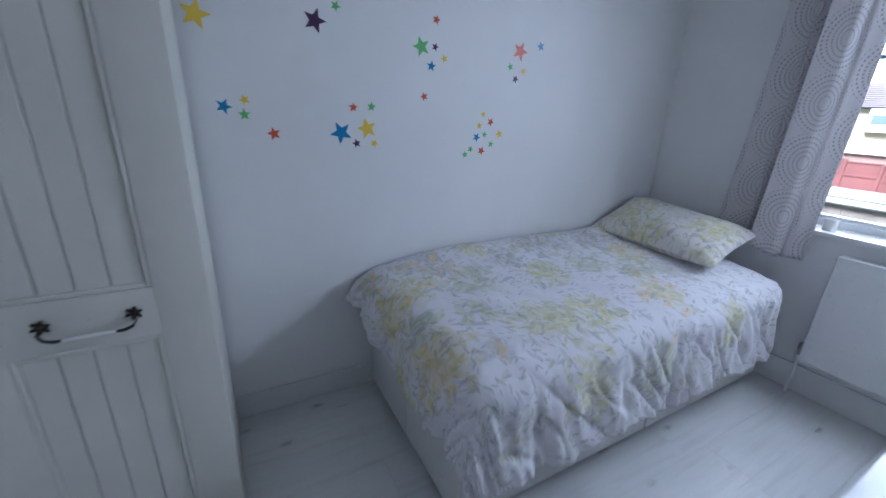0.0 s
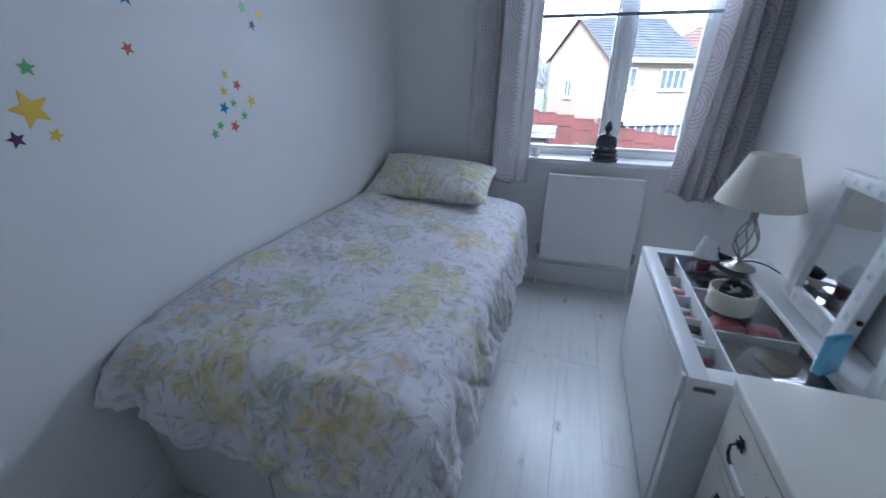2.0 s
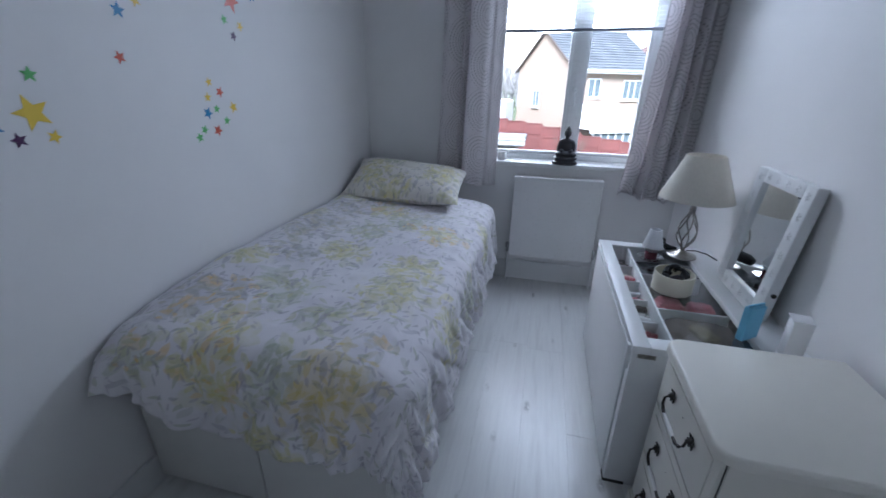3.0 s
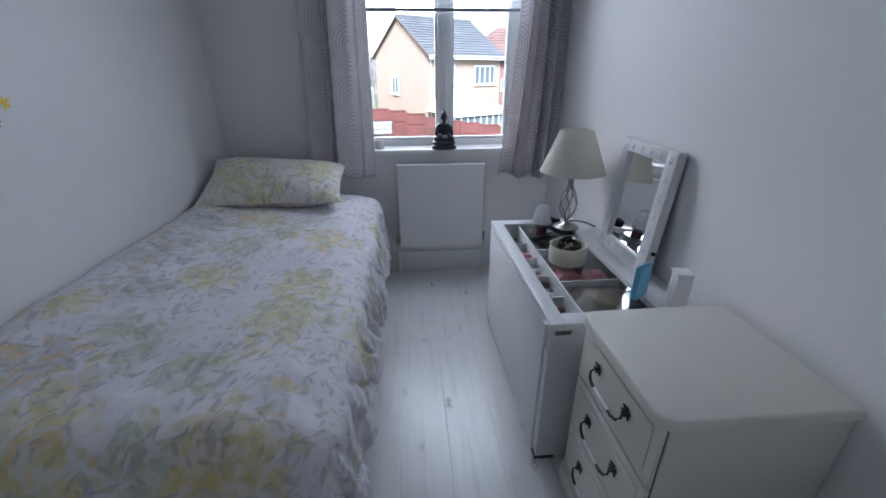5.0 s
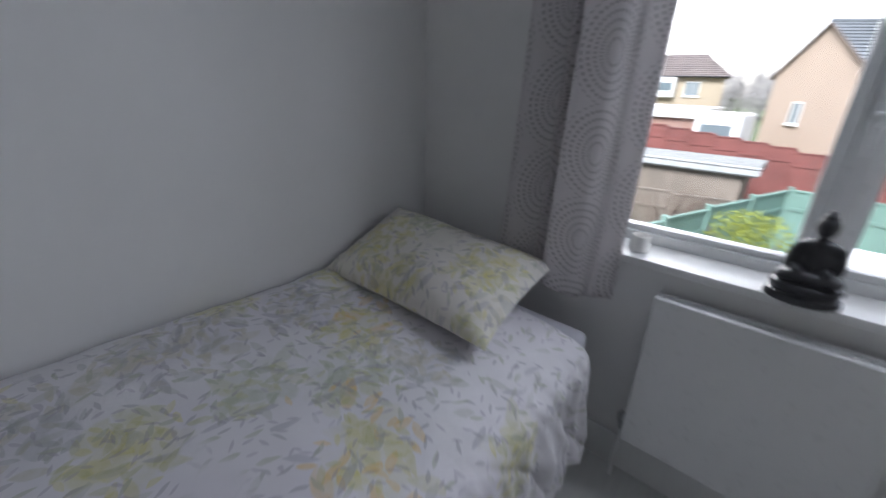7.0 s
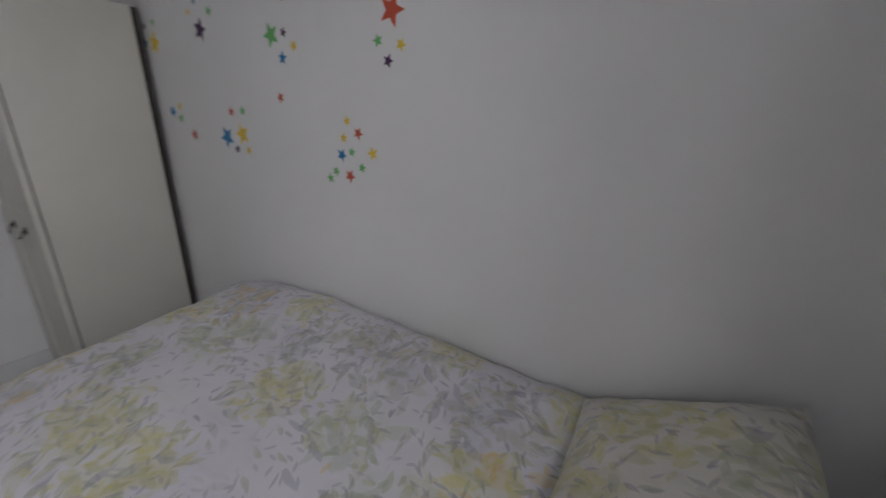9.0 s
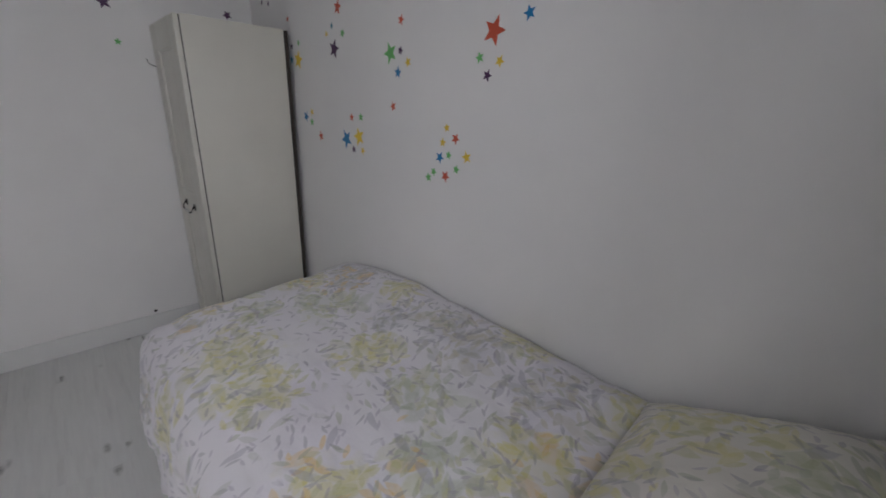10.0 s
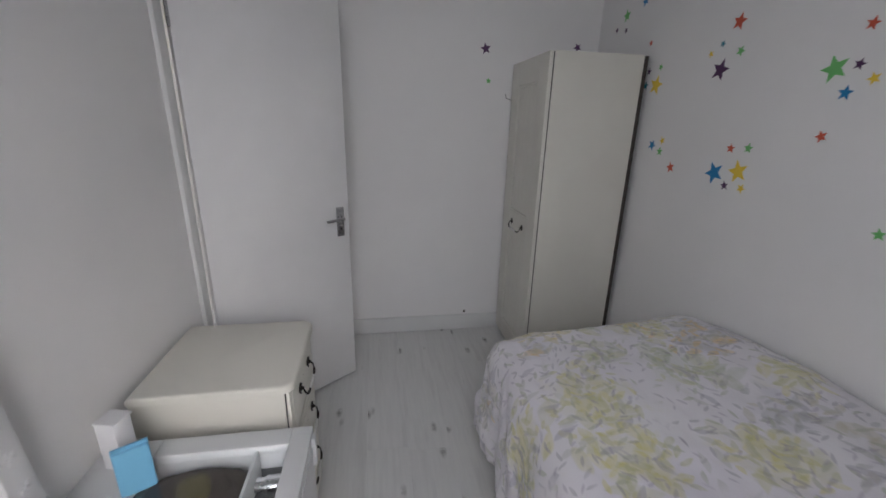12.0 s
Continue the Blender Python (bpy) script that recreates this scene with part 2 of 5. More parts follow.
def ringed_cloth(name):
    """Pale grey curtain cloth with rings of darker dashes."""
    n = Nodes(name)
    uv = n.coords("UV")
    u, v, _ = n.split(uv)
    cell = 0.27
    col_no = n.math("FLOOR", n.math("DIVIDE", u, cell))
    half = n.math("MULTIPLY", n.math("MODULO", col_no, 2.0), 0.5)
    fu = n.math("SUBTRACT", n.math("FRACT", n.math("DIVIDE", u, cell)), 0.5)
    fv = n.math("SUBTRACT", n.math("FRACT", n.math("ADD", n.math("DIVIDE", v, cell), half)), 0.5)
    r = n.math("SQRT", n.math("ADD", n.math("MULTIPLY", fu, fu), n.math("MULTIPLY", fv, fv)))
    ring = n.math("FRACT", n.math("MULTIPLY", r, 12.5))
    ring = n.math("MULTIPLY", n.span(ring, 0.30, 0.40), n.span(ring, 0.66, 0.76, 1, 0))
    a = n.math("MULTIPLY", n.math("ARCTAN2", fv, fu), 40 / 6.28318)
    dash = n.math("FRACT", a)
    dash = n.math("MULTIPLY", n.span(dash, 0.12, 0.22), n.span(dash, 0.66, 0.76, 1, 0))
    keep = n.math("MULTIPLY", n.math("LESS_THAN", r, 0.52), n.math("GREATER_THAN", r, 0.10))
    ink = n.math("MULTIPLY", n.math("MULTIPLY", ring, dash), keep)
    slub = n.noise(n.vmath("MULTIPLY", uv, (3.0, 1.0, 1.0)), 260, 3)
    col = n.mix(n.span(slub, 0.3, 0.7), (0.78, 0.75, 0.76), (0.71, 0.68, 0.69))
    col = n.mix(n.math("MULTIPLY", ink, 0.55), col, (0.175, 0.165, 0.17))
    n.bump(slub, 0.2, 0.001)
    n.out(col, 0.85)
    back = n.add("ShaderNodeBsdfTranslucent", Color=col)
    mixer = n.add("ShaderNodeMixShader", Fac=0.42)
    n.tree.links.new(n.bsdf.outputs[0], mixer.inputs[1])
    n.tree.links.new(back.outputs[0], mixer.inputs[2])
    n.tree.links.new(mixer.outputs[0], n.tree.nodes["Material Output"].inputs[0])
    return n.mat


def lampshade_cloth(name, color):
    n = Nodes(name)
    s = n.noise(n.vmath("MULTIPLY", n.coords(), (1.0, 1.0, 0.2)), 160, 3)
    col = n.mix(n.span(s, 0.3, 0.7), color, tuple(c * 0.93 for c in color))
    n.bump(s, 0.1, 0.001)
    n.out(col, 0.8)
    back = n.add("ShaderNodeBsdfTranslucent", Color=col)
    mixer = n.add("ShaderNodeMixShader", Fac=0.3)
    n.tree.links.new(n.bsdf.outputs[0], mixer.inputs[1])
    n.tree.links.new(back.outputs[0], mixer.inputs[2])
    n.tree.links.new(mixer.outputs[0], n.tree.nodes["Material Output"].inputs[0])
    return n.mat


def clear_glass(name, color=(1, 1, 1), rough=0.0):
    n = Nodes(name)
    return n.out(color, rough, IOR=1.45, Transmission_Weight=1.0)


def brick_face(name, color, mortar):
    n = Nodes(name)
    tex = n.tree.nodes.new("ShaderNodeTexBrick")
    n.feed(tex.inputs["Vector"], n.coords("UV"))
    for key, value in (("Color1", color), ("Color2", tuple(c * 0.86 for c in color)), ("Mortar", mortar)):
        n.feed(tex.inputs[key], value)
    for key, value in (("Scale", 1.0), ("Mortar Size", 0.008), ("Brick Width", 0.225), ("Row Height", 0.075)):
        tex.inputs[key].default_value = value
    stain = n.noise(n.coords(), 0.7, 4)
    col = n.mix(n.span(stain, 0.35, 0.7, 0, 0.3), tex.outputs["Color"], tuple(c * 0.75 for c in color))
    n.bump(tex.outputs["Fac"], 0.3, -0.006)
    return n.out(col, 0.9)


M_WALL = wall_paint("white_wall_paint", (0.85, 0.84, 0.835))
M_CEIL = wall_paint("white_ceiling_paint", (0.86, 0.86, 0.855))
M_TRIM = painted("white_gloss_trim", (0.76, 0.76, 0.755), 0.32, 0.03, 90, 0.05)
M_PLANK = plank_wood("white_washed_laminate")
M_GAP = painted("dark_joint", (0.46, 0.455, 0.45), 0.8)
M_FLORAL = floral("floral_printed_cotton", spots=BUNCHES)
M_FLORAL_P = floral("floral_pillow_cotton", (0.74, 0.71, 0.645))
M_SHEET = painted("pale_lilac_sheet", (0.66, 0.65, 0.71), 0.85, 0.05, 300, 0.2)
M_DIVAN = painted("cream_divan_fabric", (0.70, 0.69, 0.675), 0.85, 0.05, 500, 0.3)
M_CURTAIN = ringed_cloth("ring_patterned_curtain")
M_CREAM = painted("cream_white_furniture", (0.69, 0.67, 0.605), 0.38, 0.03, 45, 0.06)
M_WHITE = painted("white_furniture_foil", (0.71, 0.715, 0.72), 0.35, 0.03, 60, 0.05)
M_DOOR = painted("white_door_paint", (0.79, 0.785, 0.785), 0.36, 0.03, 40, 0.08)
M_BLACK = metal("black_wrought_metal", (0.06, 0.055, 0.05), 0.42)
M_CERAMIC = painted("white_ceramic", (0.82, 0.81, 0.79), 0.12, 0.02, 20, 0.0)
M_NICKEL = metal("brushed_nickel", (0.42, 0.40, 0.37), 0.32)
M_CHROME = metal("satin_chrome", (0.55, 0.55, 0.56), 0.25)
M_SHADE = lampshade_cloth("cream_lampshade_cloth", (0.84, 0.805, 0.73))
# dark brown that stands in for shade between wardrobe and wall
M_WALLGAP = painted("wall_gap_dark", (0.055, 0.045, 0.038), 0.85, 0.15)
# near-black for painted shade in door and drawer gaps; foot glides use it too
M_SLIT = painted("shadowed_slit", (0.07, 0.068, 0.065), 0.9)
M_FROSTSHADE = lampshade_cloth("white_frosted_shade", (0.85, 0.86, 0.89))
M_MIRROR = Nodes("mirror_glass").out((0.93, 0.94, 0.94), 0.01, 1.0)
M_GLASS = clear_glass("clear_glass", (0.97, 0.99, 0.985))
M_FROST = clear_glass("frosted_glass", (0.95, 0.95, 0.95), 0.45)
M_PVC = painted("white_pvc", (0.80, 0.81, 0.82), 0.3, 0.02, 30, 0.03)
M_RAD = painted("white_radiator_enamel", (0.77, 0.77, 0.77), 0.3, 0.03, 40, 0.04)
M_STONE = painted("dark_stone_resin", (0.030, 0.030, 0.034), 0.38, 0.2, 60, 0.3)
M_BLIND = painted("white_blind_slat", (0.80, 0.81, 0.82), 0.45, 0.02)
M_RAIL = painted("grey_blind_rail", (0.22, 0.24, 0.28), 0.5, 0.05)
M_WINE = painted("burgundy_wax", (0.10, 0.015, 0.025), 0.4, 0.1)
M_DARKCLOTH = painted("black_cloth", (0.015, 0.015, 0.018), 0.8, 0.2, 200, 0.4)
M_BOX = painted("cream_card", (0.72, 0.69, 0.56), 0.6, 0.04)
M_BLUE = painted("light_blue_carton", (0.16, 0.42, 0.62), 0.45, 0.06)
M_CARD = painted("white_card", (0.76, 0.75, 0.76), 0.55, 0.03)
M_PINK = painted("pink_packaging", (0.55, 0.10, 0.14), 0.4, 0.15, 25)
M_BROWN = painted("brown_woven_straw", (0.055, 0.037, 0.028), 0.85, 0.35, 90, 0.6)
M_STRAW = painted("yellow_packaging", (0.12, 0.095, 0.035), 0.7, 0.3, 40)
M_TRAY = painted("dark_drawer_lining", (0.10, 0.105, 0.11), 0.6, 0.05)
STICK = {
    "yellow": painted("yellow_vinyl", (0.83, 0.60, 0.06), 0.4, 0.03),
    "blue": painted("blue_vinyl", (0.01, 0.21, 0.47), 0.4, 0.03),
    "teal": painted("teal_vinyl", (0.01, 0.22, 0.30), 0.4, 0.03),
    "green": painted("green_vinyl", (0.16, 0.52, 0.16), 0.4, 0.03),
    "purple": painted("purple_vinyl", (0.075, 0.02, 0.09), 0.4, 0.03),
    "red": painted("orange_red_vinyl", (0.62, 0.10, 0.05), 0.4, 0.03),
}
M_BRICK = brick_face("buff_brick", (0.50, 0.38, 0.29), (0.50, 0.42, 0.36))
M_BRICK2 = brick_face("brown_brick", (0.30, 0.17, 0.13), (0.36, 0.3, 0.27))
M_BRICK3 = brick_face("yellow_brick", (0.44, 0.355, 0.25), (0.5, 0.45, 0.38))
M_SLATE = painted("dark_roof_tiles", (0.19, 0.205, 0.225), 0.75, 0.2, 9, 0.4, 1.5)
M_REDTILE = painted("red_roof_tiles", (0.27, 0.165, 0.145), 0.8, 0.2, 9, 0.4, 1.5)
M_BROWNTILE = painted("brown_roof_tiles", (0.20, 0.165, 0.155), 0.8, 0.2, 9, 0.4, 1.5)
M_REDWOOD = painted("red_stained_fence", (0.22, 0.075, 0.065), 0.8, 0.2, 12, 0.4, 1.0)
M_GREENWOOD = painted("green_stained_fence", (0.17, 0.28, 0.24), 0.8, 0.15, 12, 0.4, 1.0)
M_BROWNWOOD = painted("weathered_brown_timber", (0.25, 0.21, 0.175), 0.85, 0.25, 12, 0.4, 1.0)
M_FELT = painted("grey_roof_felt", (0.26, 0.27, 0.265), 0.9, 0.2, 12, 0.4)
M_EDGE = painted("pale_grey_board", (0.45, 0.46, 0.46), 0.8, 0.15, 12, 0.3)
M_RENDER = painted("white_render", (0.78, 0.78, 0.77), 0.7, 0.05)
M_GRASS = painted("winter_lawn", (0.09, 0.115, 0.045), 0.95, 0.3, 25, 0.6, 0.8)
M_LEAF = painted("yellow_green_leaves", (0.26, 0.30, 0.035), 0.7, 0.3, 30)
M_TWIG = painted("bare_twigs", (0.17, 0.125, 0.10), 0.9, 0.2)
# twigs lightened to pale grey: distance haze put into the colour
M_WOODS = painted("far_woods_haze_grey", (0.36, 0.345, 0.34), 1.0, 0.2, 1.5, 0.3, 0.3)
M_PANE = Nodes("dark_window_pane").out((0.16, 0.20, 0.22), 0.05)

# ---- building blocks ----
def boxes(*specs, bevel=0.0, seg=2):
    """A bmesh of boxes (x0, y0, z0, x1, y1, z1), each with rounded edges."""
    whole = bmesh.new()
    for x0, y0, z0, x1, y1, z1 in specs:
        bm = bmesh.new()
        m = Matrix.LocRotScale(((x0 + x1) / 2, (y0 + y1) / 2, (z0 + z1) / 2), None, (abs(x1 - x0), abs(y1 - y0), abs(z1 - z0)))
        bmesh.ops.create_cube(bm, size=1, matrix=m)
        if bevel:
            bmesh.ops.bevel(bm, geom=bm.edges[:], offset=bevel, segments=seg, affect="EDGES", profile=0.6)
        merge(whole, bm)
    return whole


def merge(whole, bm, m=None):
    if m is not None:
        bmesh.ops.transform(bm, matrix=m, verts=bm.verts)
    me = bpy.data.meshes.new("tmp")
    bm.to_mesh(me)
    bm.free()
    whole.from_mesh(me)
    bpy.data.meshes.remove(me)
    return whole


def lathe(profile, n=32, m=None):
    """A turned body from (radius, height) pairs."""
    bm = bmesh.new()
    rings = [[bm.verts.new((r * math.cos(2 * math.pi * i / n), r * math.sin(2 * math.pi * i / n), z)) for i in range(n)] for r, z in profile]
    for a, b in zip(rings, rings[1:]):
        for i in range(n):
            bm.faces.new((a[i], a[(i + 1) % n], b[(i + 1) % n], b[i]))
    if profile[0][0] > 1e-5:
        bm.faces.new(rings[0][::-1])
    if profile[-1][0] > 1e-5:
        bm.faces.new(rings[-1])
    bmesh.ops.remove_doubles(bm, verts=bm.verts, dist=1e-6)
    if m is not None:
        bmesh.ops.transform(bm, matrix=m, verts=bm.verts)
    return bm


def tube(points, radius, n=8):
    """A round bar along a line of points; radius may be one number or one a point."""
    bm = bmesh.new()
    pts = [Vector(p) for p in points]
    rad = radius if isinstance(radius, (list, tuple)) else [radius] * len(pts)
    up = Vector((0.31, 0.17, 0.93)).normalized()
    rings = []
    for i, p in enumerate(pts):
        way = (pts[min(i + 1, len(pts) - 1)] - pts[max(i - 1, 0)]).normalized()
        side = way.cross(up)
        side = side.normalized() if side.length > 1e-4 else Vector((1, 0, 0))
        other = side.cross(way).normalized()
        rings.append([bm.verts.new(p + rad[i] * (math.cos(2 * math.pi * k / n) * side + math.sin(2 * math.pi * k / n) * other)) for k in range(n)])
    for a, b in zip(rings, rings[1:]):
        for k in range(n):
            bm.faces.new((a[k], a[(k + 1) % n], b[(k + 1) % n], b[k]))
    bm.faces.new(rings[0][::-1])
    bm.faces.new(rings[-1])
    bmesh.ops.recalc_face_normals(bm, faces=bm.faces)
    return bm


def prism(outline, z0, z1, bevel=0.0):
    """A slab with an outline of (x, y) pairs."""
    bm = bmesh.new()
    low = [bm.verts.new((x, y, z0)) for x, y in outline]
    high = [bm.verts.new((x, y, z1)) for x, y in outline]
    k = len(outline)
    for i in range(k):
        bm.faces.new((low[i], low[(i + 1) % k], high[(i + 1) % k], high[i]))
    bm.faces.new(low[::-1])
    top = bm.faces.new(high)
    bmesh.ops.recalc_face_normals(bm, faces=bm.faces)
    if bevel:
        bmesh.ops.bevel(bm, geom=list(top.edges), offset=bevel, segments=3, affect="EDGES", profile=0.5)
    return bm


def box_uv(bm):
    """UVs in metres by the main direction of each face."""
    layer = bm.loops.layers.uv.verify()
    for f in bm.faces:
        nx, ny, nz = (abs(c) for c in f.normal)
        for loop in f.loops:
            x, y, z = loop.vert.co
            loop[layer].uv = (x, y) if nz >= max(nx, ny) else ((math.hypot(x, y) if abs(nx - ny) < 0.9 else (y if nx > ny else x)), z)


def part(name, bm, material, parent=None, label="", smooth=True, uv=False):
    """Links a bmesh as one mesh object under a thing or a part."""
    bm.normal_update()
    if uv:
        box_uv(bm)
    me = bpy.data.meshes.new(name)
    bm.to_mesh(me)
    bm.free()
    me.materials.append(material)
    ob = new(name, me)
    if smooth:
        me.shade_smooth()
        me.set_sharp_from_angle(angle=radians(35))
    if parent is not None:
        ob.parent = parent
    if label:
        ob["label"] = label
    return ob


def thing(name, label, category, place=(0, 0, 0), turn=0.0, group="", kind=""):
    """An Empty at a thing's base, to hold its parts."""
    ob = new(name)
    ob.empty_display_size = 0.05
    ob.matrix_world = pose(*place, 0, 0, turn)
    return tagged(ob, label, category, group, kind)


def single(name, bm, material, label, category, group="", kind="", place=None, smooth=True, uv=False):
    """A thing of one mesh."""
    ob = part(name, bm, material, None, "", smooth, uv)
    if place is not None:
        ob.matrix_world = pose(*place) if isinstance(place, tuple) else place
    return tagged(ob, label, category, group, kind)


# ---- the room: walls, ceiling, floor ----
X0, X1, Y0, Y1, H = -0.70, 2.57, -0.43, 1.70, 2.36
T = 0.12
WIN = (-0.20, 0.925, 0.865, 2.10)     # window opening: y from, y to, z from, z to
DOOR = (-0.59, 0.205, 2.03)           # doorway: x from, x to, height
XG = X1 + 0.13                        # window frame's room side


def structure(name, bm, material, label, category, uv=False):
    return single(name, bm, material, label, category, kind="structure", uv=uv)


structure("wall_stars", boxes((X0 - T, Y1, -0.1, X1 + 0.28, Y1 + T, H)), M_WALL, "white painted wall with coloured star stickers", "wall")
structure("wall_west", boxes((X0 - T, Y0 - T, -0.1, X0, Y1, H)), M_WALL, "plain white painted wall behind the wardrobe", "wall")
structure("wall_south", boxes((X0, Y0 - T, 0.0, DOOR[0], Y0, H), (DOOR[1], Y0 - T, -0.1, X1 + 0.28, Y0, H), (DOOR[0], Y0 - T, DOOR[2], DOOR[1], Y0, H)), M_WALL, "white painted wall with the doorway", "wall")
W0, W1 = X1, X1 + 0.28
structure("wall_window", boxes((W0, Y0, -0.1, W1, WIN[0], H), (W0, WIN[1], -0.1, W1, Y1, H), (W0, WIN[0], -0.1, W1, WIN[1], WIN[2]), (W0, WIN[0], WIN[3], W1, WIN[1], H)), M_WALL, "white painted wall round the window", "wall")
structure("ceiling", boxes((X0 - T, Y0 - T, H, W1, Y1 + T, H + 0.1)), M_CEIL, "flat white painted ceiling", "ceiling")
# landing behind the door
structure("landing_wall", boxes((-1.3, -1.9, -0.1, -1.2, Y0 - T, H), (1.2, -1.9, -0.1, 1.3, Y0 - T, H), (-1.3, -2.0, -0.1, 1.3, -1.9, H)), M_WALL, "plain white landing walls behind the door", "wall")
structure("landing_floor", boxes((-1.3, -2.0, -0.1, 1.3, Y0 - T, -0.004)), M_PLANK, "pale laminate landing floor", "floor")
structure("landing_ceiling", boxes((-1.3, -2.0, H, 1.3, Y0 - T, H + 0.1)), M_CEIL, "plain white landing ceiling", "ceiling")

SK = 0.115
for name, spec in (("baseboard_stars", (X0 + 0.014, Y1 - 0.015, 0, X1 - 0.015, Y1, SK)), ("baseboard_west", (X0, Y0 + 0.0, 0, X0 + 0.014, Y1, SK)),
                   ("baseboard_south", (DOOR[1] + 0.07, Y0, 0, X1 - 0.015, Y0 + 0.014, SK)), ("baseboard_window", (X1 - 0.015, Y0, 0, X1, Y1, SK + 0.035))):
    structure(name, boxes(spec, bevel=0.005), M_TRIM, "white gloss painted skirting board", "skirting board")


def architrave():
    a = thing("door_frame", "white painted wooden door frame", "door frame", kind="structure")
    x0, x1, h = DOOR
    for spec in ((x1, Y0 - 0.002, 0, x1 + 0.062, Y0 + 0.016, h + 0.062), (x0 - 0.062, Y0 - 0.002, 0, x0, Y0 + 0.016, h + 0.062), (x0, Y0 - 0.002, h, x1, Y0 + 0.016, h + 0.062)):
        part("architrave", boxes(spec, bevel=0.006), M_TRIM, a)
    for spec in ((x1 - 0.022, Y0 - T + 0.002, 0, x1, Y0 + 0.004, h), (x0, Y0 - T + 0.002, 0, x0 + 0.022, Y0 + 0.004, h), (x0 + 0.022, Y0 - T + 0.002, h - 0.022, x1 - 0.022, Y0 + 0.004, h)):
        part("jamb", boxes(spec, bevel=0.002), M_TRIM, a)


architrave()


def room_door():
    """A plain door leaf, ajar, with lever handles; its base is the hinge."""
    d = thing("door_1", "plain white flush door standing ajar with lever handle", "door", (0.185, -0.405, 0.0), 126.4 + 1.2, kind="structure")
    w, t, h = 0.695, 0.038, 1.985
    part("leaf", boxes((0, 0.0, 0.008, w, t, h), bevel=0.003), M_DOOR, d)
    for side, y in ((-1, -0.0), (1, t)):
        plate = part("handle_plate", boxes((w - 0.075, min(y, y + side * 0.008), 0.865, w - 0.033, max(y, y + side * 0.008), 1.02), bevel=0.003), M_CHROME, d, "satin metal back plate")
        part("lever", merge(tube([(w - 0.054, y, 0.965), (w - 0.054, y + side * 0.035, 0.965), (w - 0.06, y + side * 0.048, 0.965), (w - 0.085, y + side * 0.05, 0.966), (w - 0.155, y + side * 0.047, 0.962)], [0.009, 0.009, 0.009, 0.008, 0.007], 10), lathe([(0.013, 0), (0.013, 0.006), (0.009, 0.009)], 14, pose(w - 0.054, y + side * 0.006, 0.965, -90 * side))), M_CHROME, plate, "satin metal lever")
        part("keyhole", lathe([(0.0045, 0), (0.0045, 0.002)], 10, pose(w - 0.054, y + side * 0.0075, 0.905, -90 * side)), M_BLACK, plate)
    for z in (0.2, 1.75):
        part("hinge", tube([(-0.004, -0.004, z), (-0.004, -0.004, z + 0.08)], 0.006), M_CHROME, d)


room_door()


def window():
    """White plastic window with two lights, a middle post and a deep sill."""
    y0, y1, z0, z1 = WIN
    w = thing("window_1", "white plastic double window with a central mullion", "window", kind="structure")
    f = 0.058
    xf, xb = XG, XG + 0.07
    for spec in ((xf, y0, z0, xb, y0 + f, z1), (xf, y1 - f, z0, xb, y1, z1), (xf, y0 + f, z0, xb, y1 - f, z0 + f), (xf, y0 + f, z1 - f, xb, y1 - f, z1)):
        part("window_frame", boxes(spec, bevel=0.006), M_PVC, w)
    part("mullion", boxes((xf - 0.004, 0.237, z0 + f, xb, 0.323, z1 - f), (xf - 0.012, 0.252, z0 + f, xf - 0.004, 0.300, z1 - f), bevel=0.006), M_PVC, w)
    for a, b in ((y0 + f, 0.237), (0.323, y1 - f)):
        sash = part("sash", boxes((xf + 0.012, a, z0 + f, xb - 0.01, a + 0.018, z1 - f), (xf + 0.012, b - 0.018, z0 + f, xb - 0.01, b, z1 - f), (xf + 0.012, a, z0 + f, xb - 0.01, b, z0 + f + 0.02), (xf + 0.012, a, z1 - f - 0.02, xb - 0.01, b, z1 - f), bevel=0.004), M_PVC, w)
        pane = part("pane", boxes((xf + 0.034, a + 0.01, z0 + f + 0.01, xf + 0.038, b - 0.01, z1 - f - 0.01)), M_GLASS, sash)
        pane.visible_shadow = False
    part("window_handle", merge(boxes((xf - 0.022, 0.268, 1.315, xf - 0.012, 0.292, 1.375), bevel=0.003), tube([(xf - 0.024, 0.28, 1.35), (xf - 0.04, 0.28, 1.35), (xf - 0.042, 0.28, 1.32), (xf - 0.04, 0.28, 1.25)], [0.008, 0.008, 0.008, 0.006])), M_PVC, w)
    part("window_sill", boxes((X1 - 0.042, y0 - 0.03, z0 - 0.004, xf + 0.005, y1 - 0.01, z0 + 0.022), bevel=0.006), M_TRIM, w)


window()


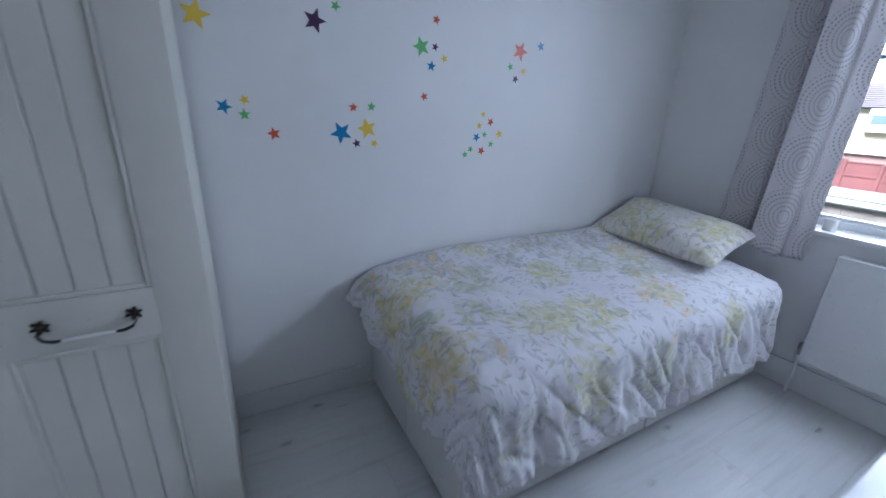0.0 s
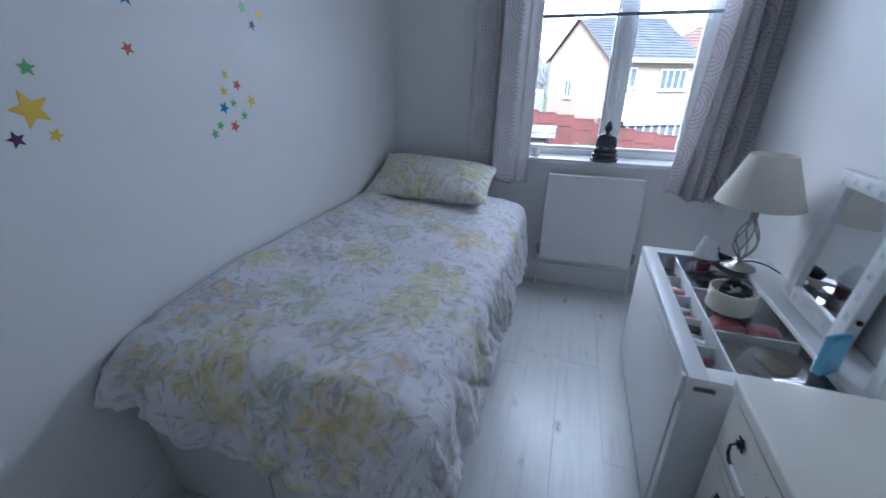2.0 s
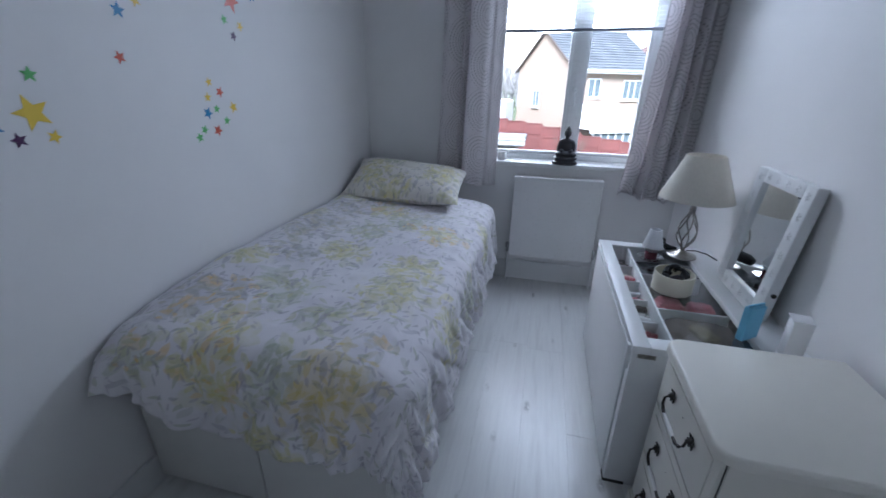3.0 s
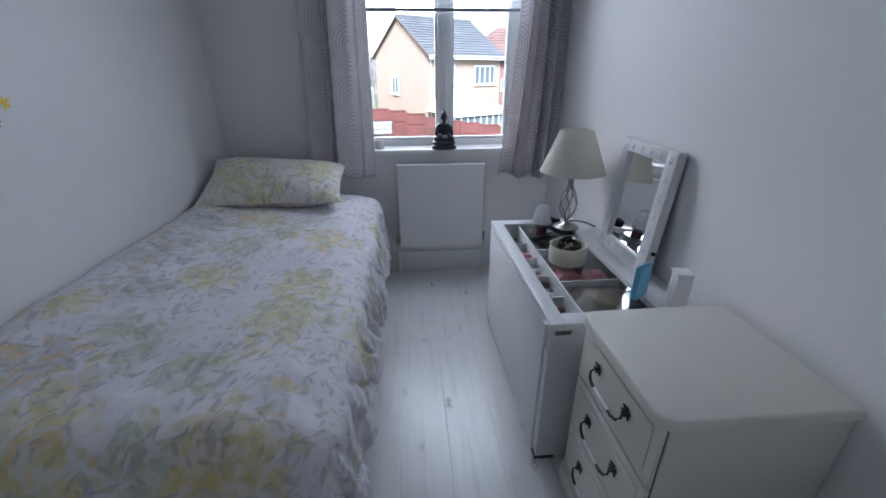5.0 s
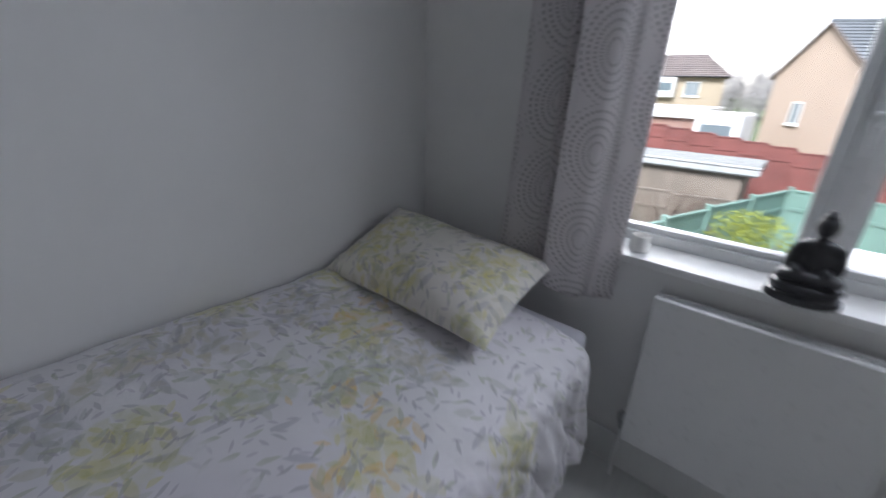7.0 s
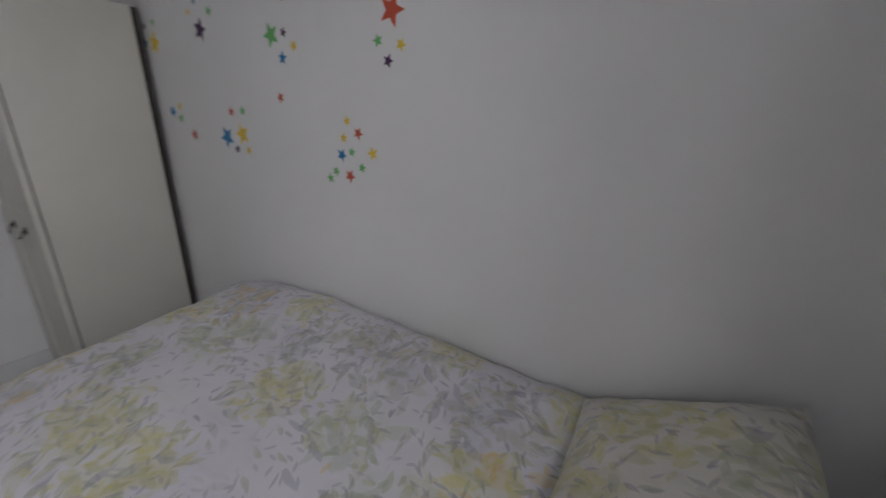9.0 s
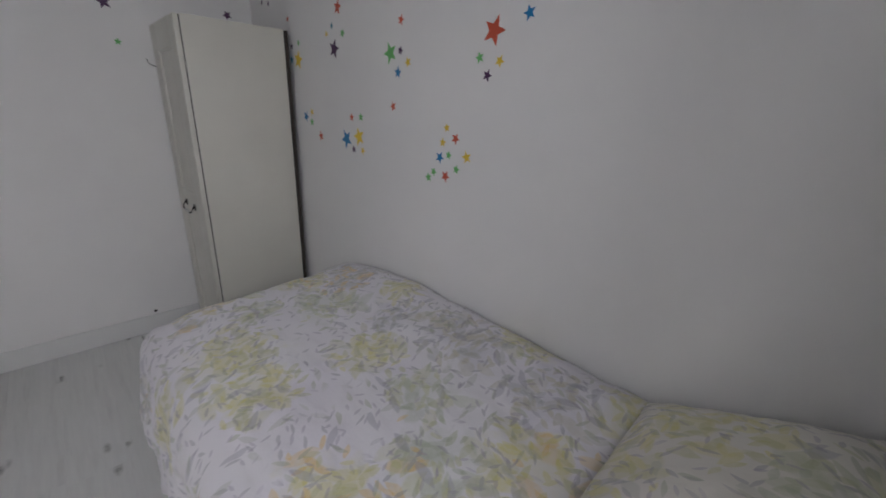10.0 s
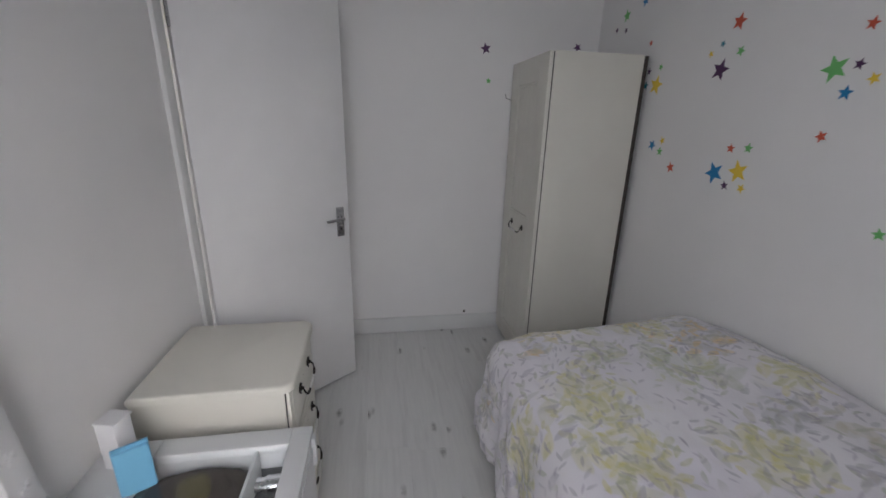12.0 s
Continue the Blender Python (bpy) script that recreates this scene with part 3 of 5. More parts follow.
def blind():
    """A raised slatted blind; its dark bottom rail crosses the window."""
    b = thing("window_blind", "white slatted blind half raised in the window", "blind", (2.655, 0.36, 1.685))
    part("bottom_rail", boxes((-0.012, -0.54, 0, 0.012, 0.54, 0.017), bevel=0.003), M_RAIL, b, "dark grey bottom rail")
    slat = bmesh.new()
    for i in range(5):
        a = [(-0.0125 + 0.005 * i, -0.537, 0.0016 - 0.0016 * ((i - 2) / 2) ** 2), (-0.0125 + 0.005 * i, 0.537, 0.0016 - 0.0016 * ((i - 2) / 2) ** 2)]
        va = [slat.verts.new(c) for c in a]
        if i:
            slat.faces.new((prev[0], va[0], va[1], prev[1]))
        prev = va
    geo = bmesh.ops.extrude_face_region(slat, geom=slat.faces[:])
    bmesh.ops.translate(slat, verts=[g for g in geo["geom"] if isinstance(g, bmesh.types.BMVert)], vec=(0, 0, 0.0007))
    first = part("slat", slat, M_BLIND, b)
    first.location.z = 0.035
    for i in range(1, 15):
        s = first.copy()
        scene.collection.objects.link(s)
        s.location.z = 0.035 + 0.0225 * i
    part("head_rail", boxes((-0.015, -0.54, 0.375, 0.015, 0.54, 0.412), bevel=0.003), M_BLIND, b)
    for y in (-0.33, 0.33):
        part("ladder_cord", tube([(-0.0135, y, 0.0), (-0.0135, y, 0.38)], 0.0008, 5), M_BLIND, b)


blind()


# ---- radiator ----
def radiator():
    r = thing("radiator", "white panel radiator on the wall under the window", "radiator", (X1, 0.327, 0.0))
    x = -0.105
    part("front_panel", boxes((x, -0.288, 0.225, x + 0.018, 0.288, 0.802), bevel=0.006, seg=3), M_RAD, r)
    part("back_panel", boxes((x + 0.055, -0.283, 0.23, x + 0.07, 0.283, 0.798), bevel=0.005), M_RAD, r)
    part("side_cover", boxes((x + 0.016, 0.279, 0.24, x + 0.072, 0.284, 0.80), bevel=0.001), M_RAD, r)
    part("side_cover", boxes((x + 0.016, -0.284, 0.24, x + 0.072, -0.279, 0.80), bevel=0.001), M_RAD, r)
    grille = bmesh.new()
    for i in range(28):
        merge(grille, boxes((x + 0.018, -0.272 + 0.0195 * i, 0.785, x + 0.056, -0.26 + 0.0195 * i, 0.79)))
    part("top_grille", grille, M_RAD, r)
    for side in (-1, 1):
        y = side * 0.30
        part("valve", merge(lathe([(0.011, 0), (0.011, 0.03), (0.016, 0.032), (0.017, 0.06), (0.012, 0.07)], 16, pose(x + 0.045, y, 0.235)), tube([(x + 0.045, y, 0.25), (x + 0.045, side * 0.28, 0.25)], 0.009)), M_CHROME, r, "chrome radiator valve")
        part("pipe", tube([(x + 0.045, y, 0.0), (x + 0.045, y, 0.24)], 0.0075), M_RAD, r)
    for y in (-0.2, 0.2):
        part("bracket", boxes((x + 0.07, y - 0.015, 0.3, 0.0, y + 0.015, 0.75)), M_RAD, r)


radiator()


# ---- wardrobe, chest and their bail handles ----
def bail_handle(parent, m, span=0.165):
    """Two leafy black rosettes, a drooping bail and a white ceramic grip. Local x along the drawer, -y outwards."""
    h = part("bail_handle", boxes((-0.001, -0.001, -0.001, 0.001, 0.0, 0.001)), M_BLACK, parent, "black metal drop handle with white ceramic grip")
    h.matrix_local = m
    s = span / 2
    for side in (-1, 1):
        ros = lathe([(0.006, 0), (0.012, 0.003), (0.006, 0.011), (0.004, 0.016)], 12)
        for k in range(6):
            a = k * math.pi / 3 + 0.3
            leaf = bmesh.new()
            bmesh.ops.create_icosphere(leaf, subdivisions=1, radius=1, matrix=Matrix.LocRotScale((0.013 * math.cos(a), 0.013 * math.sin(a), 0.004), Euler((0, -0.3, a)), (0.0085, 0.0048, 0.003)))
            merge(ros, leaf)
        bmesh.ops.transform(ros, matrix=pose(side * s, 0, 0, 90), verts=ros.verts)
        part("rosette", ros, M_BLACK, h)
        part("arm", tube([(side * s, -0.013, -0.001), (side * (s + 0.006), -0.02, -0.012), (side * (s - 0.004), -0.025, -0.026), (side * (s - 0.022), -0.027, -0.032), (side * (s - 0.042), -0.028, -0.031)], [0.003, 0.0032, 0.0042, 0.0046, 0.0034], 8), M_BLACK, h)
    g = s - 0.038
    part("grip", lathe([(0.0036, -g), (0.005, -g + 0.006), (0.0058, 0), (0.005, g - 0.006), (0.0036, g)], 14, pose(0, -0.028, -0.031, 0, 90)), M_CERAMIC, h, "white ceramic grip")


def wardrobe():
    x0, x1, y0, y1, h = -0.685, -0.135, 1.147, 1.655, 1.80
    w = thing("wardrobe", "tall cream-white single wardrobe with grooved panelled door", "wardrobe", (x0, y0, 0))
    W, D = x1 - x0, y1 - y0
    part("side_panel", boxes((0, 0.027, 0.0, 0.018, D, h), bevel=0.002), M_CREAM, w)
    part("side_panel", boxes((W - 0.018, 0.027, 0.0, W, D, h), bevel=0.002), M_CREAM, w)
    part("top_panel", boxes((0.018, 0.024, h - 0.02, W - 0.018, D, h - 0.001), bevel=0.002), M_CREAM, w)
    part("back_panel", boxes((0.018, D - 0.008, 0.05, W - 0.018, D, h - 0.02)), M_CREAM, w)
    # added dark board: paints the shaded gap between wardrobe and wall
    part("wall_gap_shade", boxes((0.004, D, 0.0, W - 0.003, D + 0.024, h - 0.004)), M_WALLGAP, w, "dark brown board standing in for shade behind the wardrobe")
    part("bottom_panel", boxes((0.018, 0.024, 0.06, W - 0.018, D - 0.008, 0.08)), M_CREAM, w)
    # dark strips behind the door edges: gap shade put into colour
    part("door_gap_shade", boxes((0.003, 0.021, 0.03, 0.017, 0.027, h - 0.006), (W - 0.017, 0.021, 0.03, W - 0.003, 0.027, h - 0.006)), M_SLIT, w, "dark strip standing in for door gap shade")
    part("plinth", boxes((0.018, 0.03, 0.0, W - 0.018, 0.046, 0.06)), M_CREAM, w)
    door = part("wardrobe_door", boxes((0.122, 0, 0.785, W - 0.122, 0.021, 0.925), bevel=0.002), M_CREAM, w, "cream panelled door")
    for xa, xb in ((0.0, 0.122), (W - 0.122, W)):
        part("stile", boxes((xa, 0, 0.03, xb, 0.021, h - 0.002), bevel=0.002), M_CREAM, door)
    for za, zb in ((0.03, 0.14), (h - 0.13, h - 0.002)):
        part("rail", boxes((0.122, 0, za, W - 0.122, 0.021, zb), bevel=0.002), M_CREAM, door)
    for z0, z1 in ((0.14, 0.785), (0.925, h - 0.13)):
        part("moulding", boxes((0.122, 0.001, z0, 0.136, 0.018, z1), (W - 0.136, 0.001, z0, W - 0.122, 0.018, z1), (0.136, 0.001, z0, W - 0.136, 0.018, z0 + 0.014), (0.136, 0.001, z1 - 0.014, W - 0.136, 0.018, z1), bevel=0.005), M_CREAM, door)
        # greyer than the boards, so the grooves are drawn darker by colour
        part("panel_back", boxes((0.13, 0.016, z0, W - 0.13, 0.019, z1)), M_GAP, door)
        n = 4
        step = (W - 0.272) / n
        for i in range(n):
            part("board", boxes((0.136 + i * step + 0.0015, 0.008, z0 + 0.012, 0.136 + (i + 1) * step - 0.0015, 0.016, z1 - 0.012), bevel=0.0015, seg=1), M_CREAM, door)
    bail_handle(door, pose(W / 2 + 0.013, 0.0, 0.862), 0.18)
    part("wire_hook", tube([(-0.002, 0.03, h - 0.20), (-0.012, 0.0, h - 0.205), (-0.008, -0.03, h - 0.195), (-0.004, -0.04, h - 0.17)], 0.0018, 6), M_BLACK, w, "thin wire hook")


wardrobe()


def chest():
    c = thing("chest_of_drawers", "cream three-drawer chest with black drop handles", "chest of drawers", (0.635, -0.19, 0.0))
    x0, x1, y0, y1, h = -0.198, 0.198, -0.222, 0.200, 0.676
    for spec in ((x0, y0, 0.06, x0 + 0.018, y1, h), (x1 - 0.018, y0, 0.06, x1, y1, h)):
        part("side_panel", boxes(spec, bevel=0.002), M_CREAM, c)
    part("back_panel", boxes((x0 + 0.018, y0, 0.06, x1 - 0.018, y0 + 0.01, h)), M_CREAM, c)
    part("bottom_panel", boxes((x0 + 0.018, y0 + 0.01, 0.06, x1 - 0.018, y1, 0.08)), M_CREAM, c)
    out = []
    for cx, cy, a0, r in ((x1 + 0.014 - 0.045, y1 + 0.03 - 0.045, 0, 0.045), (x0 - 0.014 + 0.045, y1 + 0.03 - 0.045, 90, 0.045)):
        out += [(cx + r * math.cos(radians(a0 + 15 * i)), cy + r * math.sin(radians(a0 + 15 * i))) for i in range(7)]
    out += [(x0 - 0.014, y0 + 0.006), (x1 + 0.014, y0 + 0.006)]
    slab = prism(out, h, h + 0.026, 0.010)
    part("top", slab, M_CREAM, c, "cream top with rounded front corners")
    # dark sheet behind the drawer fronts, painted as the shade between them
    part("drawer_gap_shade", boxes((x0 + 0.004, y1 - 0.004, 0.09, x1 - 0.004, y1 + 0.003, h - 0.003)), M_SLIT, c, "dark sheet standing in for shade round the drawers")
    for k in range(3):
        z0 = 0.092 + 0.196 * k
        d = part("drawer", boxes((x0 + 0.003, y1 + 0.003, z0, x1 - 0.003, y1 + 0.014, z0 + 0.19), (x0 + 0.03, y1 + 0.012, z0 + 0.026, x1 - 0.03, y1 + 0.017, z0 + 0.164), bevel=0.004), M_CREAM, c)
        bail_handle(d, pose(0.0, y1 + 0.017, z0 + 0.115, 0, 0, 180), 0.155)
    part("plinth", boxes((x0 - 0.008, y0, 0.0, x1 + 0.008, y1 + 0.022, 0.075), (x0 - 0.003, y0, 0.07, x1 + 0.003, y1 + 0.016, 0.09), bevel=0.006), M_CREAM, c)


chest()


# ---- dressing table ----
def dressing_table():
    """A low white table with a glass-topped display tray and a large front panel."""
    t = thing("dressing_table", "low white dressing table with glass-topped compartments", "dressing table", (1.40, -0.162, 0.0))
    x0, x1, y0, y1, h = -0.49, 0.49, -0.262, 0.262, 0.612
    part("end_panel", boxes((x0 + 0.006, y0 + 0.01, 0.0, x0 + 0.042, y1 - 0.004, h - 0.028), bevel=0.002), M_WHITE, t)
    part("end_panel", boxes((x1 - 0.03, y0 + 0.01, 0.0, x1 - 0.006, y1 - 0.008, h - 0.028), bevel=0.002), M_WHITE, t)
    part("back_panel", boxes((x0 + 0.03, y0 + 0.01, 0.05, x1 - 0.03, y0 + 0.025, h - 0.028)), M_WHITE, t)
    part("front_panel", boxes((x0 + 0.045, y1 - 0.02, 0.012, x1 - 0.012, y1 + 0.002, h - 0.034), bevel=0.003), M_WHITE, t, "large plain white front panel")
    part("runner_end", boxes((x0 + 0.0035, y1 - 0.075, h - 0.046, x0 + 0.010, y1 - 0.020, h - 0.030)), M_NICKEL, t, "grey metal drawer runner end")
    for x in (x0, x1 - 0.048):
        part("foot_glide", boxes((x + 0.003, y1 - 0.075, 0.0, x + 0.045, y1 - 0.001, 0.012)), M_SLIT, t, "dark foot glide")
    part("pull_strip", boxes((x0 + 0.018, y1 - 0.012, h - 0.105, x0 + 0.040, y1 + 0.010, h - 0.012), bevel=0.003), M_WHITE, t)
    fy, by, ex = 0.055, 0.135, 0.062
    part("top_frame", boxes((x0, y1 - fy, h - 0.028, x1, y1, h), (x0, y0, h - 0.028, x1, y0 + by, h), (x0, y0 + by, h - 0.028, x0 + ex, y1 - fy, h), (x1 - ex, y0 + by, h - 0.028, x1, y1 - fy, h), bevel=0.003), M_WHITE, t)
    glass = part("glass_top", boxes((x0 + ex - 0.004, y0 + by - 0.004, h - 0.012, x1 - ex + 0.004, y1 - fy + 0.004, h - 0.006)), M_GLASS, t, "clear glass top")
    glass.visible_shadow = False
    part("tray", boxes((x0 + 0.03, y0 + 0.03, h - 0.105, x1 - 0.03, y1 - 0.02, h - 0.097)), M_TRAY, t)
    yd = 0.125
    part("divider", boxes((x0 + ex, yd - 0.004, h - 0.097, x1 - ex, yd + 0.004, h - 0.016), bevel=0.001), M_WHITE, t)
    for i in range(1, 5):
        x = x0 + ex + (x1 - x0 - 2 * ex) * i / 5
        part("divider", boxes((x - 0.003, yd + 0.004, h - 0.097, x + 0.003, y1 - fy, h - 0.044), bevel=0.001), M_WHITE, t)
    for x in (x0 + 0.31, x0 + 0.62):
        part("divider", boxes((x - 0.004, y0 + by, h - 0.097, x + 0.004, yd - 0.004, h - 0.022), bevel=0.001), M_WHITE, t)


dressing_table()
ZT = 0.612          # table top
ZI = 0.515          # tray inside


def standing_mirror():
    m = thing("table_mirror", "white embossed framed mirror leaning on the wall", "mirror")
    w, h, d, f = 0.378, 0.482, 0.036, 0.060
    m.matrix_world = pose(1.368, -0.346, ZT + 0.003, 5.0, 0, 0)
    part("mirror_frame", boxes((-w / 2, -d, 0, -w / 2 + f, 0, h), (w / 2 - f, -d, 0, w / 2, 0, h), (-w / 2 + f, -d, 0, w / 2 - f, 0, f), (-w / 2 + f, -d, h - 0.05, w / 2 - f, 0, h), bevel=0.005), M_WHITE, m, "white frame with raised flower pattern")
    part("mirror_glass", boxes((-w / 2 + f - 0.004, -0.018, f - 0.004, w / 2 - f + 0.004, -0.014, h - 0.046)), M_MIRROR, m, "mirror glass")
    part("back_board", boxes((-w / 2 + 0.01, -d - 0.004, 0.01, w / 2 - 0.01, -d + 0.002, h - 0.01)), M_DARKCLOTH, m)

    part("tilt_knob", lathe([(0.006, 0), (0.008, 0.003), (0.008, 0.009), (0.005, 0.012)], 14, pose(-w / 2, -d / 2, 0.105, 0, -90)), M_BLACK, m, "small black side knob")

    def relief(x, z):
        bm = bmesh.new()
        for k in range(5):
            a = k * 2 * math.pi / 5
            p = bmesh.new()
            bmesh.ops.create_icosphere(p, subdivisions=1, radius=1, matrix=Matrix.LocRotScale((x + 0.009 * math.cos(a), 0.0, z + 0.009 * math.sin(a)), Euler((0, -a, 0)), (0.008, 0.003, 0.005)))
            merge(bm, p)
        p = bmesh.new()
        bmesh.ops.create_icosphere(p, subdivisions=1, radius=0.0045, matrix=Matrix.Translation((x, 0.001, z)))
        merge(bm, p)
        part("relief_flower", bm, M_WHITE, m)

    for i in range(7):
        z = 0.035 + i * (h - 0.07) / 6
        relief(-w / 2 + f / 2, z)
        relief(w / 2 - f / 2, z)
    for i in range(1, 5):
        x = -w / 2 + f / 2 + i * (w - f) / 5
        relief(x, f / 2)
        relief(x, h - 0.025)


standing_mirror()


def table_lamp():
    lamp = thing("table_lamp", "table lamp with cream conical shade and twisted metal stem", "lamp", (1.755, -0.262, ZT))
    part("base", lathe([(0.062, 0), (0.066, 0.004), (0.064, 0.009), (0.045, 0.017), (0.02, 0.025), (0.011, 0.034), (0.010, 0.045)], 36), M_NICKEL, lamp, "round brushed metal base")
    for k in range(6):
        pts = []
        for i in range(13):
            s = i / 12
            a = k * math.pi / 3 + 1.6 * s
            r = 0.008 + 0.036 * math.sin(math.pi * s ** 0.8) ** 1.3
            pts.append((r * math.cos(a), r * math.sin(a), 0.045 + 0.185 * s))
        part("stem_rod", tube(pts, 0.0032, 6), M_NICKEL, lamp)
    part("lamp_holder", lathe([(0.012, 0.225), (0.014, 0.23), (0.013, 0.262), (0.018, 0.267), (0.018, 0.30), (0.014, 0.305)], 20), M_NICKEL, lamp)
    outer = [(0.155, 0.290), (0.1535, 0.294), (0.079, 0.482), (0.078, 0.486)]
    inner = [(0.0765, 0.486), (0.0775, 0.481), (0.152, 0.294), (0.153, 0.290)]
    bm = lathe(outer + inner, 48)
    bmesh.ops.delete(bm, geom=[f for f in bm.faces if len(f.verts) > 8], context="FACES_ONLY")
    shade = part("shade", bm, M_SHADE, lamp, "cream conical fabric shade")
    bm = bmesh.new()
    for k in range(3):
        a = k * 2 * math.pi / 3
        merge(bm, tube([(0.016 * math.cos(a), 0.016 * math.sin(a), 0.295), (0.05 * math.cos(a), 0.05 * math.sin(a), 0.36), (0.104 * math.cos(a), 0.104 * math.sin(a), 0.405)], 0.0016, 5))
    part("shade_carrier", bm, M_NICKEL, shade)
    part("bulb", lathe([(0.012, 0.303), (0.014, 0.32), (0.026, 0.35), (0.028, 0.37), (0.02, 0.39), (0.0, 0.398)], 20), M_CERAMIC, lamp, "white bulb, unlit")
    part("flex", tube([(0.05, -0.03, 0.006), (0.075, -0.05, 0.005), (0.085, -0.09, 0.004), (0.05, -0.13, 0.004), (-0.02, -0.15, 0.004)], 0.003, 6), M_DARKCLOTH, lamp)


table_lamp()


# ---- bed ----
def smooth(x, xs, ys):
    return float(np.interp(x, xs, ys))


def sheet_mesh(name, grid, uvs, material, parent=None, label="", thick=0.0):
    """A cloth from rows of points, with UVs in metres."""
    bm = bmesh.new()
    rows = [[bm.verts.new(p) for p in row] for row in grid]
    layer = bm.loops.layers.uv.verify()
    for i in range(len(rows) - 1):
        for j in range(len(rows[0]) - 1):
            f = bm.faces.new((rows[i][j], rows[i + 1][j], rows[i + 1][j + 1], rows[i][j + 1]))
            for loop, (a, b) in zip(f.loops, ((i, j), (i + 1, j), (i + 1, j + 1), (i, j + 1))):
                loop[layer].uv = uvs[a][b]
    ob = part(name, bm, material, parent, label)
    ob.data.shade_smooth()
    if thick:
        mod = ob.modifiers.new("thickness", "SOLIDIFY")
        mod.thickness, mod.offset = thick, -1.0
    return ob


BX0, BX1, BY0, BY1 = 0.512, 2.47, 0.785, 1.68


def bed():
    b = thing("bed", "single divan bed with cream base and pale sheet", "bed", (1.5, 1.23, 0.0))
    cx, cy = 1.5, 1.23
    part("divan_base", boxes((BX0 - cx, BY0 - cy, 0.035, BX1 - cx, BY1 - cy, 0.355), bevel=0.012, seg=3), M_DIVAN, b, "cream fabric divan base")
    for y0, y1 in ((BY0 + 0.006, 1.228), (1.234, BY1 - 0.006)):
        part("foot_panel", boxes((BX0 - 0.012 - cx, y0 - cy, 0.04, BX0 + 0.004 - cx, y1 - cy, 0.35), bevel=0.005), M_DIVAN, b)
    for x0, x1 in ((BX0 + 0.006, 1.49), (1.50, BX1 - 0.006)):
        part("side_panel", boxes((x0 - cx, BY0 - 0.010 - cy, 0.04, x1 - cx, BY0 + 0.004 - cy, 0.35), bevel=0.005), M_DIVAN, b)
    for x in (BX0 + 0.08, BX1 - 0.08):
        for y in (BY0 + 0.08, BY1 - 0.08):
            part("castor", lathe([(0.02, 0), (0.022, 0.01), (0.022, 0.03), (0.015, 0.04)], 16, pose(x - cx, y - cy, 0)), M_DARKCLOTH, b)
    part("mattress", boxes((BX0 - cx, BY0 - cy, 0.357, BX1 - 0.005 - cx, BY1 - cy, 0.60), bevel=0.035, seg=4), M_SHEET, b, "mattress in a pale lilac sheet")


bed()


